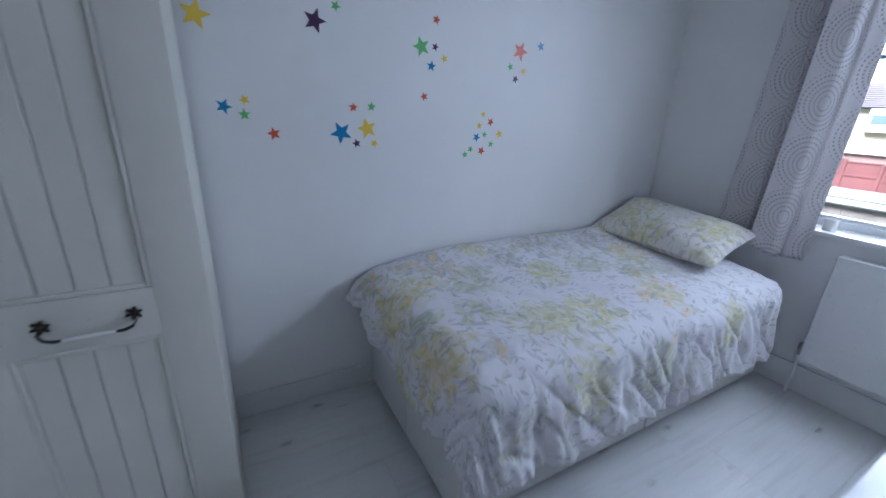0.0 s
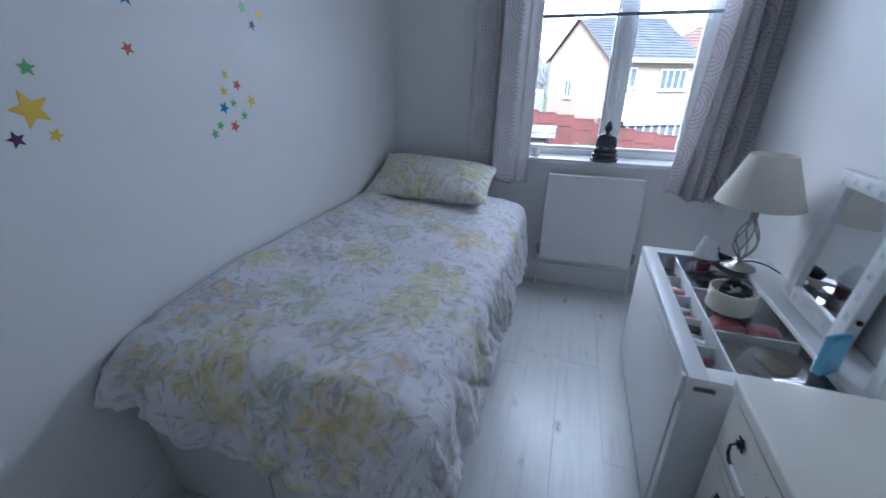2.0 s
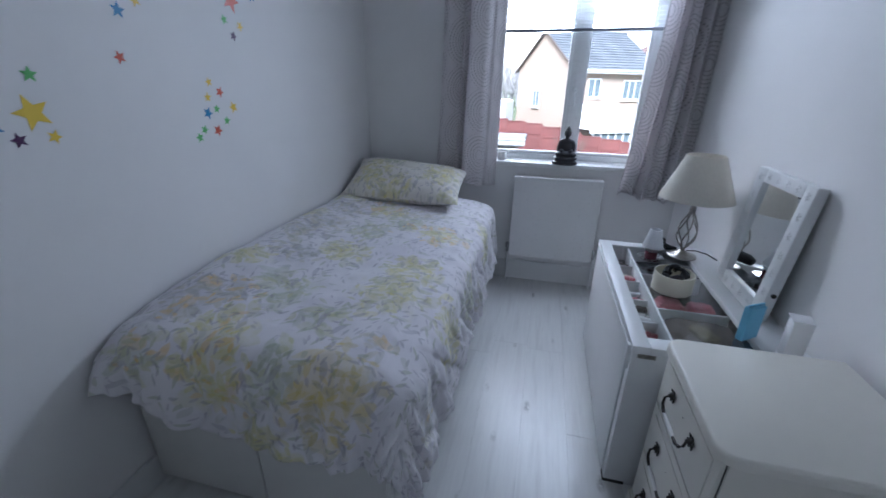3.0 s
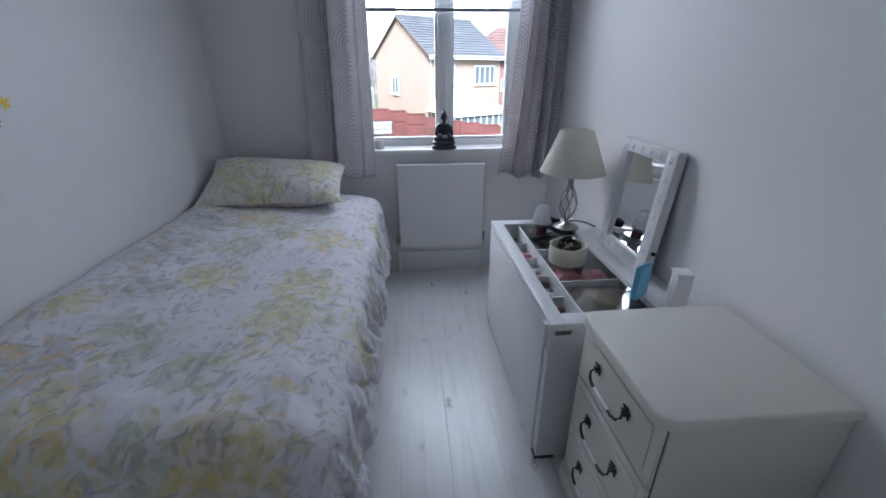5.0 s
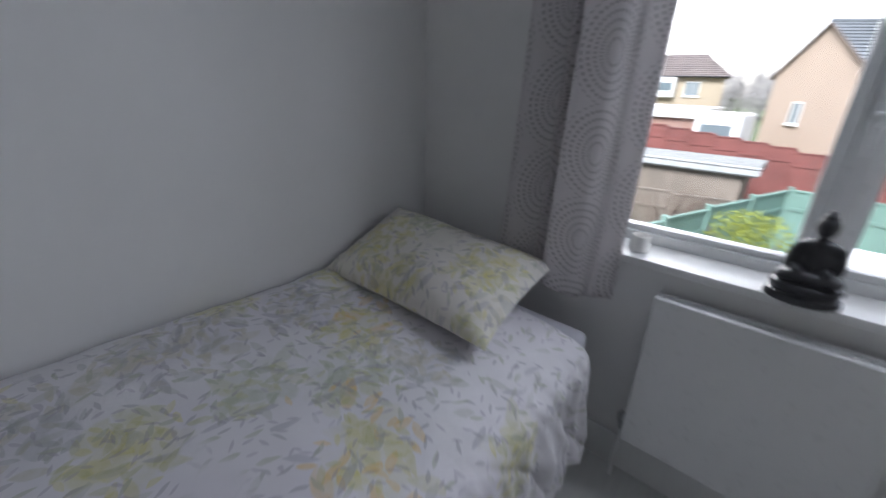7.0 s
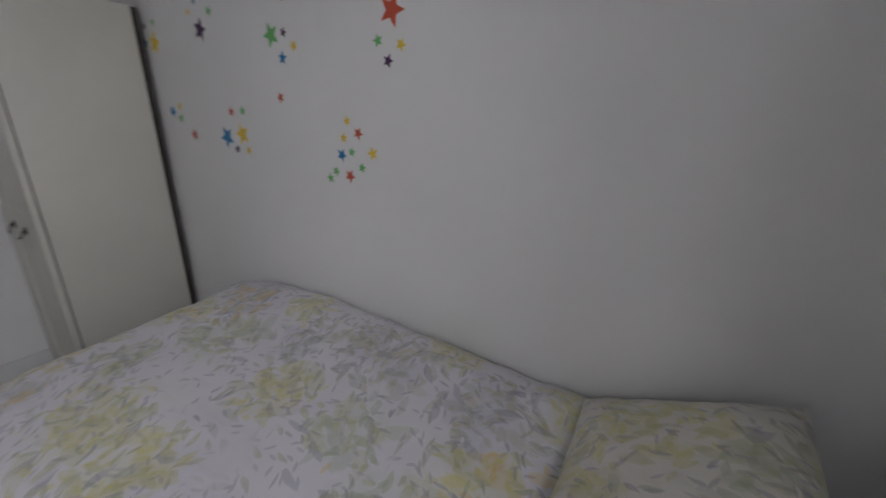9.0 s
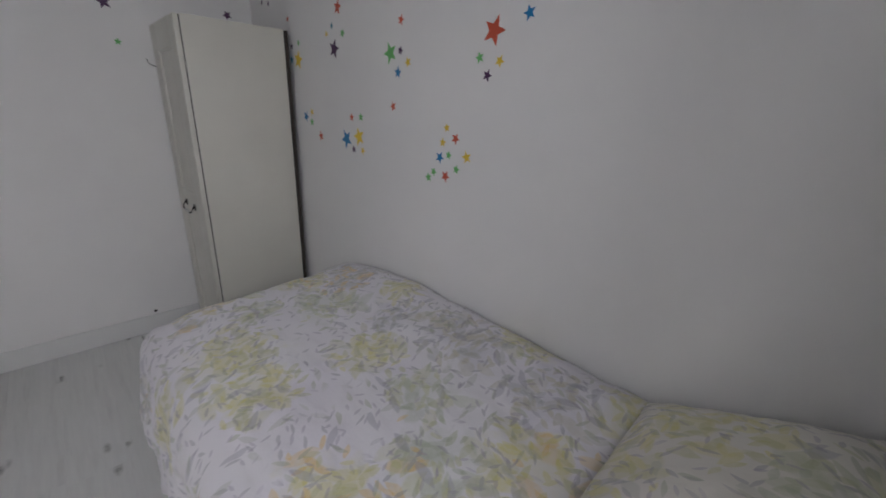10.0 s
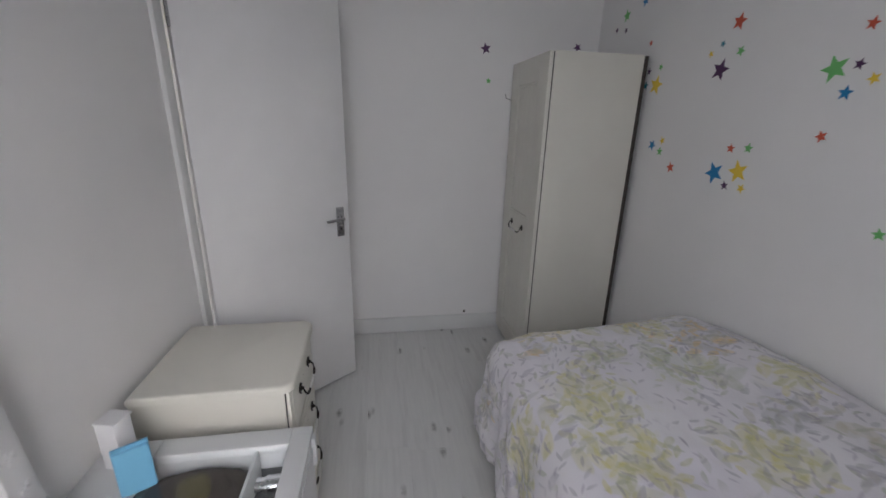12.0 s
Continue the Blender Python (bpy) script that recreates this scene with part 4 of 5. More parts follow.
def duvet():
    """A quilt over the bed: flat on top, rolled over foot and front, hanging in folds."""
    xh, xf = 2.33, 0.585
    yw, yf, rs = 1.688, 0.815, 0.10
    ea, eb = 0.365, 0.445
    ys = (0.70, 0.80, 0.86, 0.95, 1.10, 1.25, 1.38, 1.48, 1.58, 1.64, 1.70)
    zs = (0.625, 0.632, 0.650, 0.664, 0.672, 0.676, 0.688, 0.708, 0.728, 0.722, 0.700)
    na, nb = 280, 170
    la, lb = (xh - xf) + ea, (yw - yf) + eb
    grid, uvs = [], []
    for i in range(na + 1):
        row, uvr = [], []
        for j in range(nb + 1):
            a, b = la * i / na, lb * j / nb
            x, y = xh - min(a, xh - xf), yw - min(b, yw - yf)
            # by the wall the quilt stands out further past the foot and hangs less
            near_wall = max(0.0, min(1.0, (y - 1.25) / 0.40)) ** 1.4
            rf = 0.13 + 0.08 * near_wall
            over_a = max(0.0, a - (xh - xf)) * (1 - 0.24 * near_wall)
            over_b = max(0.0, b - (yw - yf))
            lump = noise.noise(Vector((a * 4.2, b * 4.2, 1.3))) * 0.011 + noise.noise(Vector((a * 11, b * 13, 4.1))) * 0.0055
            crease = abs(noise.noise(Vector((a * 6 + b * 3, b * 9 - a * 2, 7.7)))) * 0.010
            z = smooth(y, ys, zs) + lump - crease
            z -= (0.004 + 0.055 * near_wall) * max(0.0, min(1.0, (0.95 - x) / 0.4)) ** 2
            d = math.hypot(over_a, over_b)
            if d > 0:
                wa = (over_a / d) ** 2
                r = rf * wa + rs * (1 - wa)
                way = Vector((-over_a / d, -over_b / d, 0))
                hem = 0.035 * noise.noise(Vector((a * 3.1, b * 3.1, 2.2))) + 0.015 * (1 - wa)
                dd = d * (1 - 0.4 * wa * (1 - wa)) + hem * (d / 0.45)
                arc = math.pi / 2 * r
                if dd < arc:
                    w = dd / r
                    out, fall = r * math.sin(w), r * (1 - math.cos(w))
                else:
                    out, fall = r + 0.10 * (dd - arc), r + 0.99 * (dd - arc)
                amount = min(1.0, max(0.0, (d - 0.03) / 0.25))
                fold = 0.011 * noise.noise(Vector((a * 6, b * 6, 9.1)))
                for s, k in ((a, 1 - wa), (b, wa)):
                    wave = 0.008 * math.sin(s * 2 * math.pi / 0.23 + 4 * noise.noise(Vector((s * 2.3, 0.4, 0))))
                    wave += 0.015 * noise.noise(Vector((s * 13 + d * 7, d * 5 - s * 2, 3.3))) + 0.007 * noise.noise(Vector((s * 27 + d * 12, d * 9, 6.3)))
                    wave -= 0.011 * max(0.0, 1 - abs(noise.noise(Vector((s * 7 + d * 5, d * 3, 8.8)))) * 7)
                    pucker = 0.5 + 0.9 * noise.noise(Vector((s * 2.1, 5.0, d * 2.0)))
                    wave += 0.0085 * max(0.0, pucker) * math.sin(s * 2 * math.pi / 0.078 + 6 * noise.noise(Vector((s * 5.0, d * 2.5, 1.7))) + d * 9)
                    fold += k * wave
                p = Vector((x, y, z)) + way * (out + 1.1 * fold * amount) + Vector((0, 0, -fall))
                p.z = max(p.z, 0.12)
                if p.y > 1.69:
                    p.y = 1.69
            else:
                p = Vector((x, y, z))
            row.append(p)
            uvr.append((a, b))
        grid.append(row)
        uvs.append(uvr)
    ob = sheet_mesh("duvet", grid, uvs, M_FLORAL, None, "", 0.012)
    tagged(ob, "white cotton duvet printed with yellow and grey flowers", "duvet")


duvet()


def pillow():
    bm = bmesh.new()
    n = 40
    layer = bm.loops.layers.uv.verify()
    hw, hl, ht = 0.222, 0.378, 0.094
    sides = []
    for sign in (1, -1):
        rows = []
        for i in range(n + 1):
            row = []
            for j in range(n + 1):
                u, v = -1 + 2 * i / n, -1 + 2 * j / n
                t = max(0.0, (1 - abs(u) ** 2.6)) ** 0.6 * max(0.0, (1 - abs(v) ** 3.0)) ** 0.6
                x = hw * u * (1 - 0.07 * (1 - v * v))
                y = hl * v * (1 - 0.05 * (1 - u * u))
                z = sign * (ht * t * (1.0 + 0.18 * noise.noise(Vector((u * 2, v * 2.4, sign)))) + 0.006 * noise.noise(Vector((u * 6, v * 8, 3.0 + sign))) * (t > 0)) + 0.012 * u * v
                row.append(bm.verts.new((x, y, z)))
            rows.append(row)
        for i in range(n):
            for j in range(n):
                q = [rows[i][j], rows[i + 1][j], rows[i + 1][j + 1], rows[i][j + 1]]
                f = bm.faces.new(q if sign > 0 else q[::-1])
                for loop in f.loops:
                    loop[layer].uv = (loop.vert.co.x + 3.37, loop.vert.co.y + 1.2 + (0 if sign > 0 else 2))
    bmesh.ops.remove_doubles(bm, verts=bm.verts, dist=0.0006)
    ob = part("pillow", bm, M_FLORAL_P)
    ob.data.shade_smooth()
    ob.matrix_world = pose(2.190, 1.293, 0.782, 2.5, -19, 2)
    tagged(ob, "plump floral cotton pillow lying on the duvet", "pillow")


pillow()


# ---- curtains ----
def curtain(name, top, bottom, hem, x, folds, seed, label, curl=0.0, pleats=()):
    ztop, rows, cols = 2.14, 60, 220
    grid, uvs = [], []
    for i in range(rows + 1):
        s = i / rows
        z = ztop + (hem - ztop) * s
        row, uvr = [], []
        for j in range(cols + 1):
            q = j / cols
            k = s ** 1.6
            ya, yb = top[0] + (bottom[0] - top[0]) * k, top[1] + (bottom[1] - top[1]) * k
            wob = 0.35 * noise.noise(Vector((q * 3, s * 1.4, seed))) * min(1.0, q * 4)
            ph = 2 * math.pi * folds * (q + 0.05 * noise.noise(Vector((q * 2.5, seed, s * 0.8)))) + wob
            amp = 0.042 * (0.75 + 0.35 * s) * (0.75 + 0.5 * noise.noise(Vector((q * 5, seed + 3, 0.2))))
            px = x - amp * math.cos(ph) + 0.006 * math.sin(2.3 * ph + seed) * min(1.0, q * 6)
            px += curl * math.exp(-((q / 0.13) ** 2))
            for at in pleats:
                off = q - at - 0.02 * noise.noise(Vector((s * 1.8, at * 9, seed)))
                px += 0.075 * math.exp(-((off / 0.030) ** 2)) - 0.022 * math.exp(-(((off - 0.075) / 0.045) ** 2))
            py = ya + (yb - ya) * q + 0.012 * math.sin(ph)
            zz = z - 0.02 * k * math.sin(q * math.pi * 2.0 + seed) + 0.008 * k * math.sin(ph)
            row.append((min(px, X1 - 0.004), max(py, Y0 + 0.004), zz))
            uvr.append((q * 0.66 + seed, z))
        grid.append(row)
        uvs.append(uvr)
    c = thing(name, label, "curtain", (x, (top[0] + top[1]) / 2, hem))
    ob = sheet_mesh("cloth", grid, uvs, M_CURTAIN, c, "", 0.002)
    ob.matrix_parent_inverse = c.matrix_world.inverted()
    for i in range(8):
        y = top[0] + (top[1] - top[0]) * (i + 0.5) / 8
        ring = [(x + 0.018 * math.cos(a * math.pi / 8), y, 2.155 + 0.018 * math.sin(a * math.pi / 8)) for a in range(17)]
        hook = part("curtain_ring", tube(ring, 0.002, 5), M_CHROME, c)
        hook.matrix_parent_inverse = c.matrix_world.inverted()


curtain("curtain", (0.737, 1.085), (0.748, 1.140), 0.738, X1 - 0.150, 2.1, 1.0, "pale grey curtain printed with rings of dark dashes", 0.12, (0.58,))
curtain("curtain", (-0.135, -0.420), (-0.030, -0.420), 0.722, X1 - 0.135, 2.6, 4.37, "pale grey ring-patterned curtain flaring over the table lamp", 0.0, (0.30, 0.66))
pole = thing("curtain_pole", "thin metal curtain pole above the window", "curtain pole", (X1 - 0.142, 0.33, 2.155))
part("pole", tube([(0, -0.752, 0), (0, 0.86, 0)], 0.012, 12), M_CHROME, pole)
for y in (-0.70, 0.82):
    part("bracket", boxes((0.0, y - 0.01, -0.02, 0.142, y + 0.01, 0.02), bevel=0.003), M_CHROME, pole)


# ---- star stickers ----
def star(y_wall, name_color, u, z, size, turn, wall="stars"):
    pts = []
    for k in range(10):
        r = size * (0.56 if k % 2 == 0 else 0.245)
        a = turn + k * math.pi / 5
        pts.append((r * math.sin(a), r * math.cos(a)))
    bm = prism(pts, 0, 0.0008)
    m = Matrix.Translation((u, Y1 - 0.0003, z)) @ pose(0, 0, 0, 90) if wall == "stars" else Matrix.Translation((X0 + 0.0003, u, z)) @ pose(0, 0, 0, 90, 0, 90)
    word = {"red": "orange-red"}.get(name_color, name_color)
    size_word = "large" if size > 0.06 else "small"
    single("star_sticker", bm, STICK[name_color], f"{size_word} {word} vinyl star sticker on the white wall", "wall sticker", "star stickers on the wall", place=m, smooth=False)


CLUSTER_A = (("teal", -0.158, 1.658, 0.040), ("yellow", -0.075, 1.654, 0.088), ("purple", 0.317, 1.682, 0.080), ("green", 0.398, 1.741, 0.036), ("red", 0.363, 1.850, 0.060),
             ("teal", 0.303, 1.781, 0.026), ("yellow", 0.250, 1.750, 0.026), ("red", -0.170, 1.861, 0.028), ("green", -0.060, 1.736, 0.030), ("purple", -0.146, 1.725, 0.032),
             ("blue", -0.025, 1.365, 0.052), ("yellow", 0.046, 1.390, 0.036), ("green", 0.040, 1.338, 0.040), ("red", 0.137, 1.270, 0.048))
CLUSTER_B = (("red", 0.455, 1.379, 0.036), ("green", 0.534, 1.384, 0.036), ("blue", 0.400, 1.276, 0.086), ("yellow", 0.513, 1.294, 0.082), ("purple", 0.465, 1.232, 0.036), ("yellow", 0.544, 1.232, 0.034),
             ("red", 0.833, 1.748, 0.036), ("green", 0.764, 1.637, 0.076), ("purple", 0.831, 1.642, 0.032), ("yellow", 0.879, 1.599, 0.034), ("blue", 0.815, 1.564, 0.042), ("red", 0.783, 1.436, 0.036), ("yellow", 0.651, 1.870, 0.026))
CLUSTER_C = (("red", 1.303, 1.668, 0.082), ("blue", 1.430, 1.702, 0.040), ("green", 1.250, 1.595, 0.034), ("yellow", 1.334, 1.581, 0.034), ("purple", 1.287, 1.541, 0.036),
             ("yellow", 1.110, 1.370, 0.030), ("red", 1.157, 1.334, 0.038), ("yellow", 1.091, 1.316, 0.032), ("green", 1.125, 1.273, 0.030), ("yellow", 1.217, 1.275, 0.042),
             ("blue", 1.078, 1.260, 0.042), ("green", 1.168, 1.226, 0.032), ("red", 1.112, 1.193, 0.042), ("green", 1.046, 1.202, 0.032), ("green", 1.016, 1.176, 0.034))
CLUSTER_D = (("green", -0.424, 2.040, 0.060), ("blue", -0.270, 2.075, 0.050), ("purple", -0.508, 1.983, 0.030), ("purple", -0.414, 1.965, 0.028))
rng = random.Random(5)
for group in (CLUSTER_A, CLUSTER_B, CLUSTER_C, CLUSTER_D):
    for shade_name, u, z, size in group:
        star(Y1, shade_name, u, z, size, rng.uniform(-0.5, 0.5))
for shade_name, u, z, size in (("purple", 0.970, 1.882, 0.062), ("green", 0.997, 1.702, 0.034), ("purple", 1.559, 1.915, 0.05)):
    star(X0, shade_name, u, z, size, rng.uniform(-0.5, 0.5), "west")
single("cable_outlet", lathe([(0.007, 0), (0.009, 0.002), (0.007, 0.006), (0.003, 0.007)], 14), M_BLACK, "tiny black cable outlet low on the white wall", "cable outlet", place=pose(X0, 0.905, 0.135, 0, 90, 0))

# ---- things on the sill ----
ZS = WIN[2] + 0.022


def seated_statue():
    """A dark seated figure on a tiered base, one plain mesh."""
    bm = lathe([(0.076, 0), (0.081, 0.006), (0.080, 0.020), (0.068, 0.027), (0.074, 0.034), (0.078, 0.046), (0.064, 0.054)], 28)
    bmesh.ops.scale(bm, vec=(0.72, 1.0, 1.0), verts=bm.verts)

    def ball(x, y, z, a, b, c, tilt=0.0):
        p = bmesh.new()
        bmesh.ops.create_icosphere(p, subdivisions=3, radius=1, matrix=Matrix.LocRotScale((x, y, z), Euler((tilt, 0, 0)), (a, b, c)))
        merge(bm, p)

    ball(-0.006, 0, 0.070, 0.042, 0.066, 0.022)
    ball(-0.018, 0.034, 0.072, 0.028, 0.036, 0.018, -0.2)
    ball(-0.018, -0.034, 0.072, 0.028, 0.036, 0.018, 0.2)
    ball(0.006, 0, 0.112, 0.028, 0.042, 0.050)
    ball(0.006, 0, 0.146, 0.024, 0.045, 0.022)
    for s in (-1, 1):
        ball(0.0, s * 0.046, 0.118, 0.015, 0.013, 0.038, s * 0.15)
        ball(-0.020, s * 0.028, 0.088, 0.022, 0.016, 0.011, s * 0.7)
    ball(0.003, 0, 0.175, 0.012, 0.012, 0.016)
    ball(0.001, 0, 0.201, 0.025, 0.0235, 0.028)
    ball(0.003, 0, 0.226, 0.017, 0.016, 0.012)
    ball(0.003, 0, 0.237, 0.009, 0.009, 0.007)
    fig = single("seated_statue", bm, M_STONE, "dark stone seated meditation statue on the window sill", "statue", place=(X1 - 0.022, 0.298, ZS))
    mod = fig.modifiers.new("one_body", "REMESH")
    mod.mode, mod.voxel_size, mod.use_smooth_shade = "VOXEL", 0.0025, True


seated_statue()
for y in (0.722, -0.130):
    holder = thing("tealight_holder", "small white ceramic tealight holder on the sill", "candle holder", (2.60, y, ZS), group="tealight holders")
    part("cup", lathe([(0.022, 0), (0.028, 0.004), (0.030, 0.055), (0.027, 0.058), (0.026, 0.02), (0.0, 0.018)], 24), M_CERAMIC, holder)
    part("candle", lathe([(0.020, 0.018), (0.020, 0.034), (0.0, 0.035)], 18), M_CARD, holder)

# ---- things on the dressing table ----
tl = thing("candle_lamp", "small candle lamp with frosted shade and dark red candle", "candle lamp", (1.682, -0.108, ZT - 0.006))
part("saucer", lathe([(0.025, 0), (0.03, 0.002), (0.047, 0.010), (0.050, 0.013), (0.046, 0.012), (0.0, 0.006)], 30), M_CHROME, tl, "shiny metal saucer")
part("candle", lathe([(0.022, 0.006), (0.023, 0.03), (0.023, 0.052), (0.0, 0.053)], 24), M_WINE, tl, "dark red candle")
part("gallery", lathe([(0.0245, 0.04), (0.03, 0.05), (0.041, 0.056), (0.0415, 0.058), (0.025, 0.058)], 24), M_FROST, tl)
sh = lathe([(0.038, 0.060), (0.037, 0.064), (0.021, 0.128), (0.019, 0.128), (0.035, 0.063), (0.036, 0.060)], 30)
bmesh.ops.delete(sh, geom=[f for f in sh.faces if len(f.verts) > 8], context="FACES_ONLY")
part("frosted_shade", sh, M_FROSTSHADE, tl, "white frosted conical shade")
tl.scale = (1.2, 1.2, 1.2)

hb = thing("round_box", "open round cream box holding black hair accessories", "round box", (1.375, -0.125, ZT - 0.006))
cup = lathe([(0.072, 0), (0.074, 0.003), (0.075, 0.078), (0.072, 0.078), (0.070, 0.006), (0.0, 0.005)], 40)
part("box_wall", cup, M_BOX, hb)
r2 = random.Random(9)
for k in range(7):
    a = k * 0.9
    pts = [(0.045 * math.cos(a + 0.5 * i) * r2.uniform(0.5, 1.1), 0.045 * math.sin(a + 0.5 * i) * r2.uniform(0.5, 1.1), 0.05 + 0.008 * k * 0.5 + r2.uniform(0, 0.02)) for i in range(6)]
    part("hair_band", tube(pts, r2.uniform(0.005, 0.012), 8), M_DARKCLOTH, hb)

bt = thing("blue_packet", "flat light blue packet standing on the dressing table", "packet", (1.062, -0.274, ZT - 0.006), 31)
part("packet_body", boxes((-0.012, -0.035, 0, 0.012, 0.035, 0.122), bevel=0.005, seg=3), M_BLUE, bt)
part("packet_seal", boxes((-0.003, -0.035, 0.120, 0.003, 0.035, 0.130), bevel=0.001), M_BLUE, bt)

wb = thing("white_box", "tall white cardboard box by the wall", "box", (0.975, -0.355, ZT), -12)
part("box_body", boxes((-0.026, -0.024, 0, 0.026, 0.024, 0.132), bevel=0.002), M_CARD, wb)
part("box_flap", boxes((-0.027, -0.025, 0.130, 0.027, 0.030, 0.135), bevel=0.001), M_CARD, wb)

hd = thing("hair_dryer", "black hair dryer lying by the lamp", "hair dryer", (1.835, -0.165, ZT))
part("barrel", tube([(-0.05, 0.03, 0.03), (-0.03, 0.015, 0.034), (0.02, -0.02, 0.032), (0.04, -0.034, 0.03)], [0.018, 0.026, 0.028, 0.02], 14), M_DARKCLOTH, hd)
part("handle", tube([(0.0, -0.005, 0.03), (-0.02, -0.05, 0.018), (-0.035, -0.085, 0.014)], [0.016, 0.015, 0.013], 10), M_DARKCLOTH, hd)


def heap(w, l, h, seed):
    """A soft lump of folded cloth."""
    bm = bmesh.new()
    bmesh.ops.create_icosphere(bm, subdivisions=4, radius=1)
    for v in bm.verts:
        q = v.co.copy()
        k = 1 + 0.22 * noise.noise(q * 2.3 + Vector((seed, 0, 0))) + 0.10 * noise.noise(q * 6 + Vector((seed, 2, 0)))
        sx, sy = math.copysign(abs(q.x) ** 0.6, q.x), math.copysign(abs(q.y) ** 0.6, q.y)
        v.co = (w * sx * min(k, 1.05), l * sy * min(k, 1.05), max(0.0, h * (0.45 + 0.55 * q.z * k)))
    return bm


def tray_thing(name, bm, mat, label, category, place, turn=0):
    single(name, bm, mat, label, category, place=pose(*place, 0, 0, turn))


tray_thing("pink_packet", heap(0.05, 0.06, 0.078, 1.0), M_PINK, "crumpled pink packet in the glazed tray", "packet", (1.295, -0.10, ZI), 12)
tray_thing("red_packet", heap(0.048, 0.05, 0.072, 12.0), M_PINK, "small red packet in the glazed tray", "packet", (1.295, -0.22, ZI), -8)


tray_thing("brown_scarf", heap(0.112, 0.122, 0.074, 3.0), M_BROWN, "brown knitted scarf folded in the glazed tray", "scarf", (1.095, -0.165, ZI))
tray_thing("yellow_pouch", heap(0.050, 0.036, 0.02, 8.0), M_STRAW, "soft yellow patterned pouch lying on the brown scarf", "pouch", (1.075, -0.155, ZI + 0.064), 25)
tray_thing("dark_pouch", heap(0.085, 0.085, 0.05, 5.0), M_DARKCLOTH, "black cloth pouch in the glazed tray", "pouch", (1.66, -0.2, ZI), 10)
tray_thing("brown_purse", heap(0.078, 0.075, 0.05, 6.0), M_BROWN, "soft brown purse in the glazed tray", "purse", (1.437, -0.15, ZI), -8)
r3 = random.Random(21)
for k in range(18):
    x = 0.99 + 0.044 * k + r3.uniform(-0.008, 0.008)
    if abs(((x - 0.972) / 0.1712) % 1.0) < 0.16 or abs(((x - 0.972) / 0.1712) % 1.0) > 0.9:
        x += 0.03
    mat = (M_CARD, M_CHROME, M_BROWN, M_PINK, M_BOX)[k % 5]
    word = ("white", "silver", "brown", "pink", "cream")[k % 5]
    r = r3.uniform(0.011, 0.019)
    l = r3.uniform(0.03, 0.05)
    tray_thing("cosmetic_tube", lathe([(r * 0.8, -l), (r, -l + 0.006), (r, l * 0.3), (r * 0.75, l * 0.34), (r * 0.75, l)], 14, pose(0, 0, r, 90)), mat, f"{word} cosmetic tube in a front compartment", "cosmetic tube", (x, 0.004, ZI), r3.uniform(-12, 12))


# ---- outside ----
ZG = -2.75
single("ground", boxes((-300, -400, ZG - 0.2, 600, 400, ZG)), M_GRASS, "dull green winter grass of the gardens", "ground", kind="structure")

single("storey_below", boxes((X0 - T, Y0 - T, ZG, X1 + 0.28, Y1 + T, -0.1), (-1.3, -2.0, ZG, 1.3, Y0 - T, -0.1)), M_BRICK, "plain brick storey of the house below the room", "wall", kind="structure", smooth=False, uv=True)


def roof_slope(whole, eave_a, eave_b, top_a, top_b, rows):
    """Overlapping courses of tiles from an eave line to a top line."""
    ea, eb, ta, tb = (Vector(v) for v in (eave_a, eave_b, top_a, top_b))
    up = (eb - ea).cross(ta - ea).normalized()
    if up.z < 0:
        up = -up
    for i in range(rows):
        s0, s1 = i / rows, min(1.0, (i + 1.08) / rows)
        a0, b0, a1, b1 = ea.lerp(ta, s0), eb.lerp(tb, s0), ea.lerp(ta, s1), eb.lerp(tb, s1)
        low, high = up * 0.055, up * 0.01
        v = [whole.verts.new(p) for p in (a0, b0, b0 + low, a0 + low, a1, b1, b1 + high, a1 + high)]
        for f in ((0, 1, 2, 3), (3, 2, 6, 7), (0, 4, 5, 1), (0, 3, 7, 4), (1, 5, 6, 2)):
            whole.faces.new([v[k] for k in f])


def house_window(parent, x0, x1, z0, z1, y, lights=2, along="x"):
    def spec(a, b, c, d, e, f):
        return (a, b, c, d, e, f) if along == "x" else (b, a, c, e, d, f)
    w = part("window", boxes(spec(x0, y - 0.03, z0, x0 + 0.07, y + 0.05, z1), spec(x1 - 0.07, y - 0.03, z0, x1, y + 0.05, z1), spec(x0 + 0.07, y - 0.03, z0, x1 - 0.07, y + 0.05, z0 + 0.07), spec(x0 + 0.07, y - 0.03, z1 - 0.07, x1 - 0.07, y + 0.05, z1), *[spec(x0 + (x1 - x0) * k / lights - 0.035, y - 0.03, z0 + 0.07, x0 + (x1 - x0) * k / lights + 0.035, y + 0.05, z1 - 0.07) for k in range(1, lights)]), M_PVC, parent, "white framed window")
    part("pane", boxes(spec(x0 + 0.06, y - 0.016, z0 + 0.06, x1 - 0.06, y - 0.008, z1 - 0.06)), M_PANE, w)
    part("sill", boxes(spec(x0 - 0.08, y - 0.10, z0 - 0.07, x1 + 0.08, y + 0.02, z0)), M_RENDER, w)


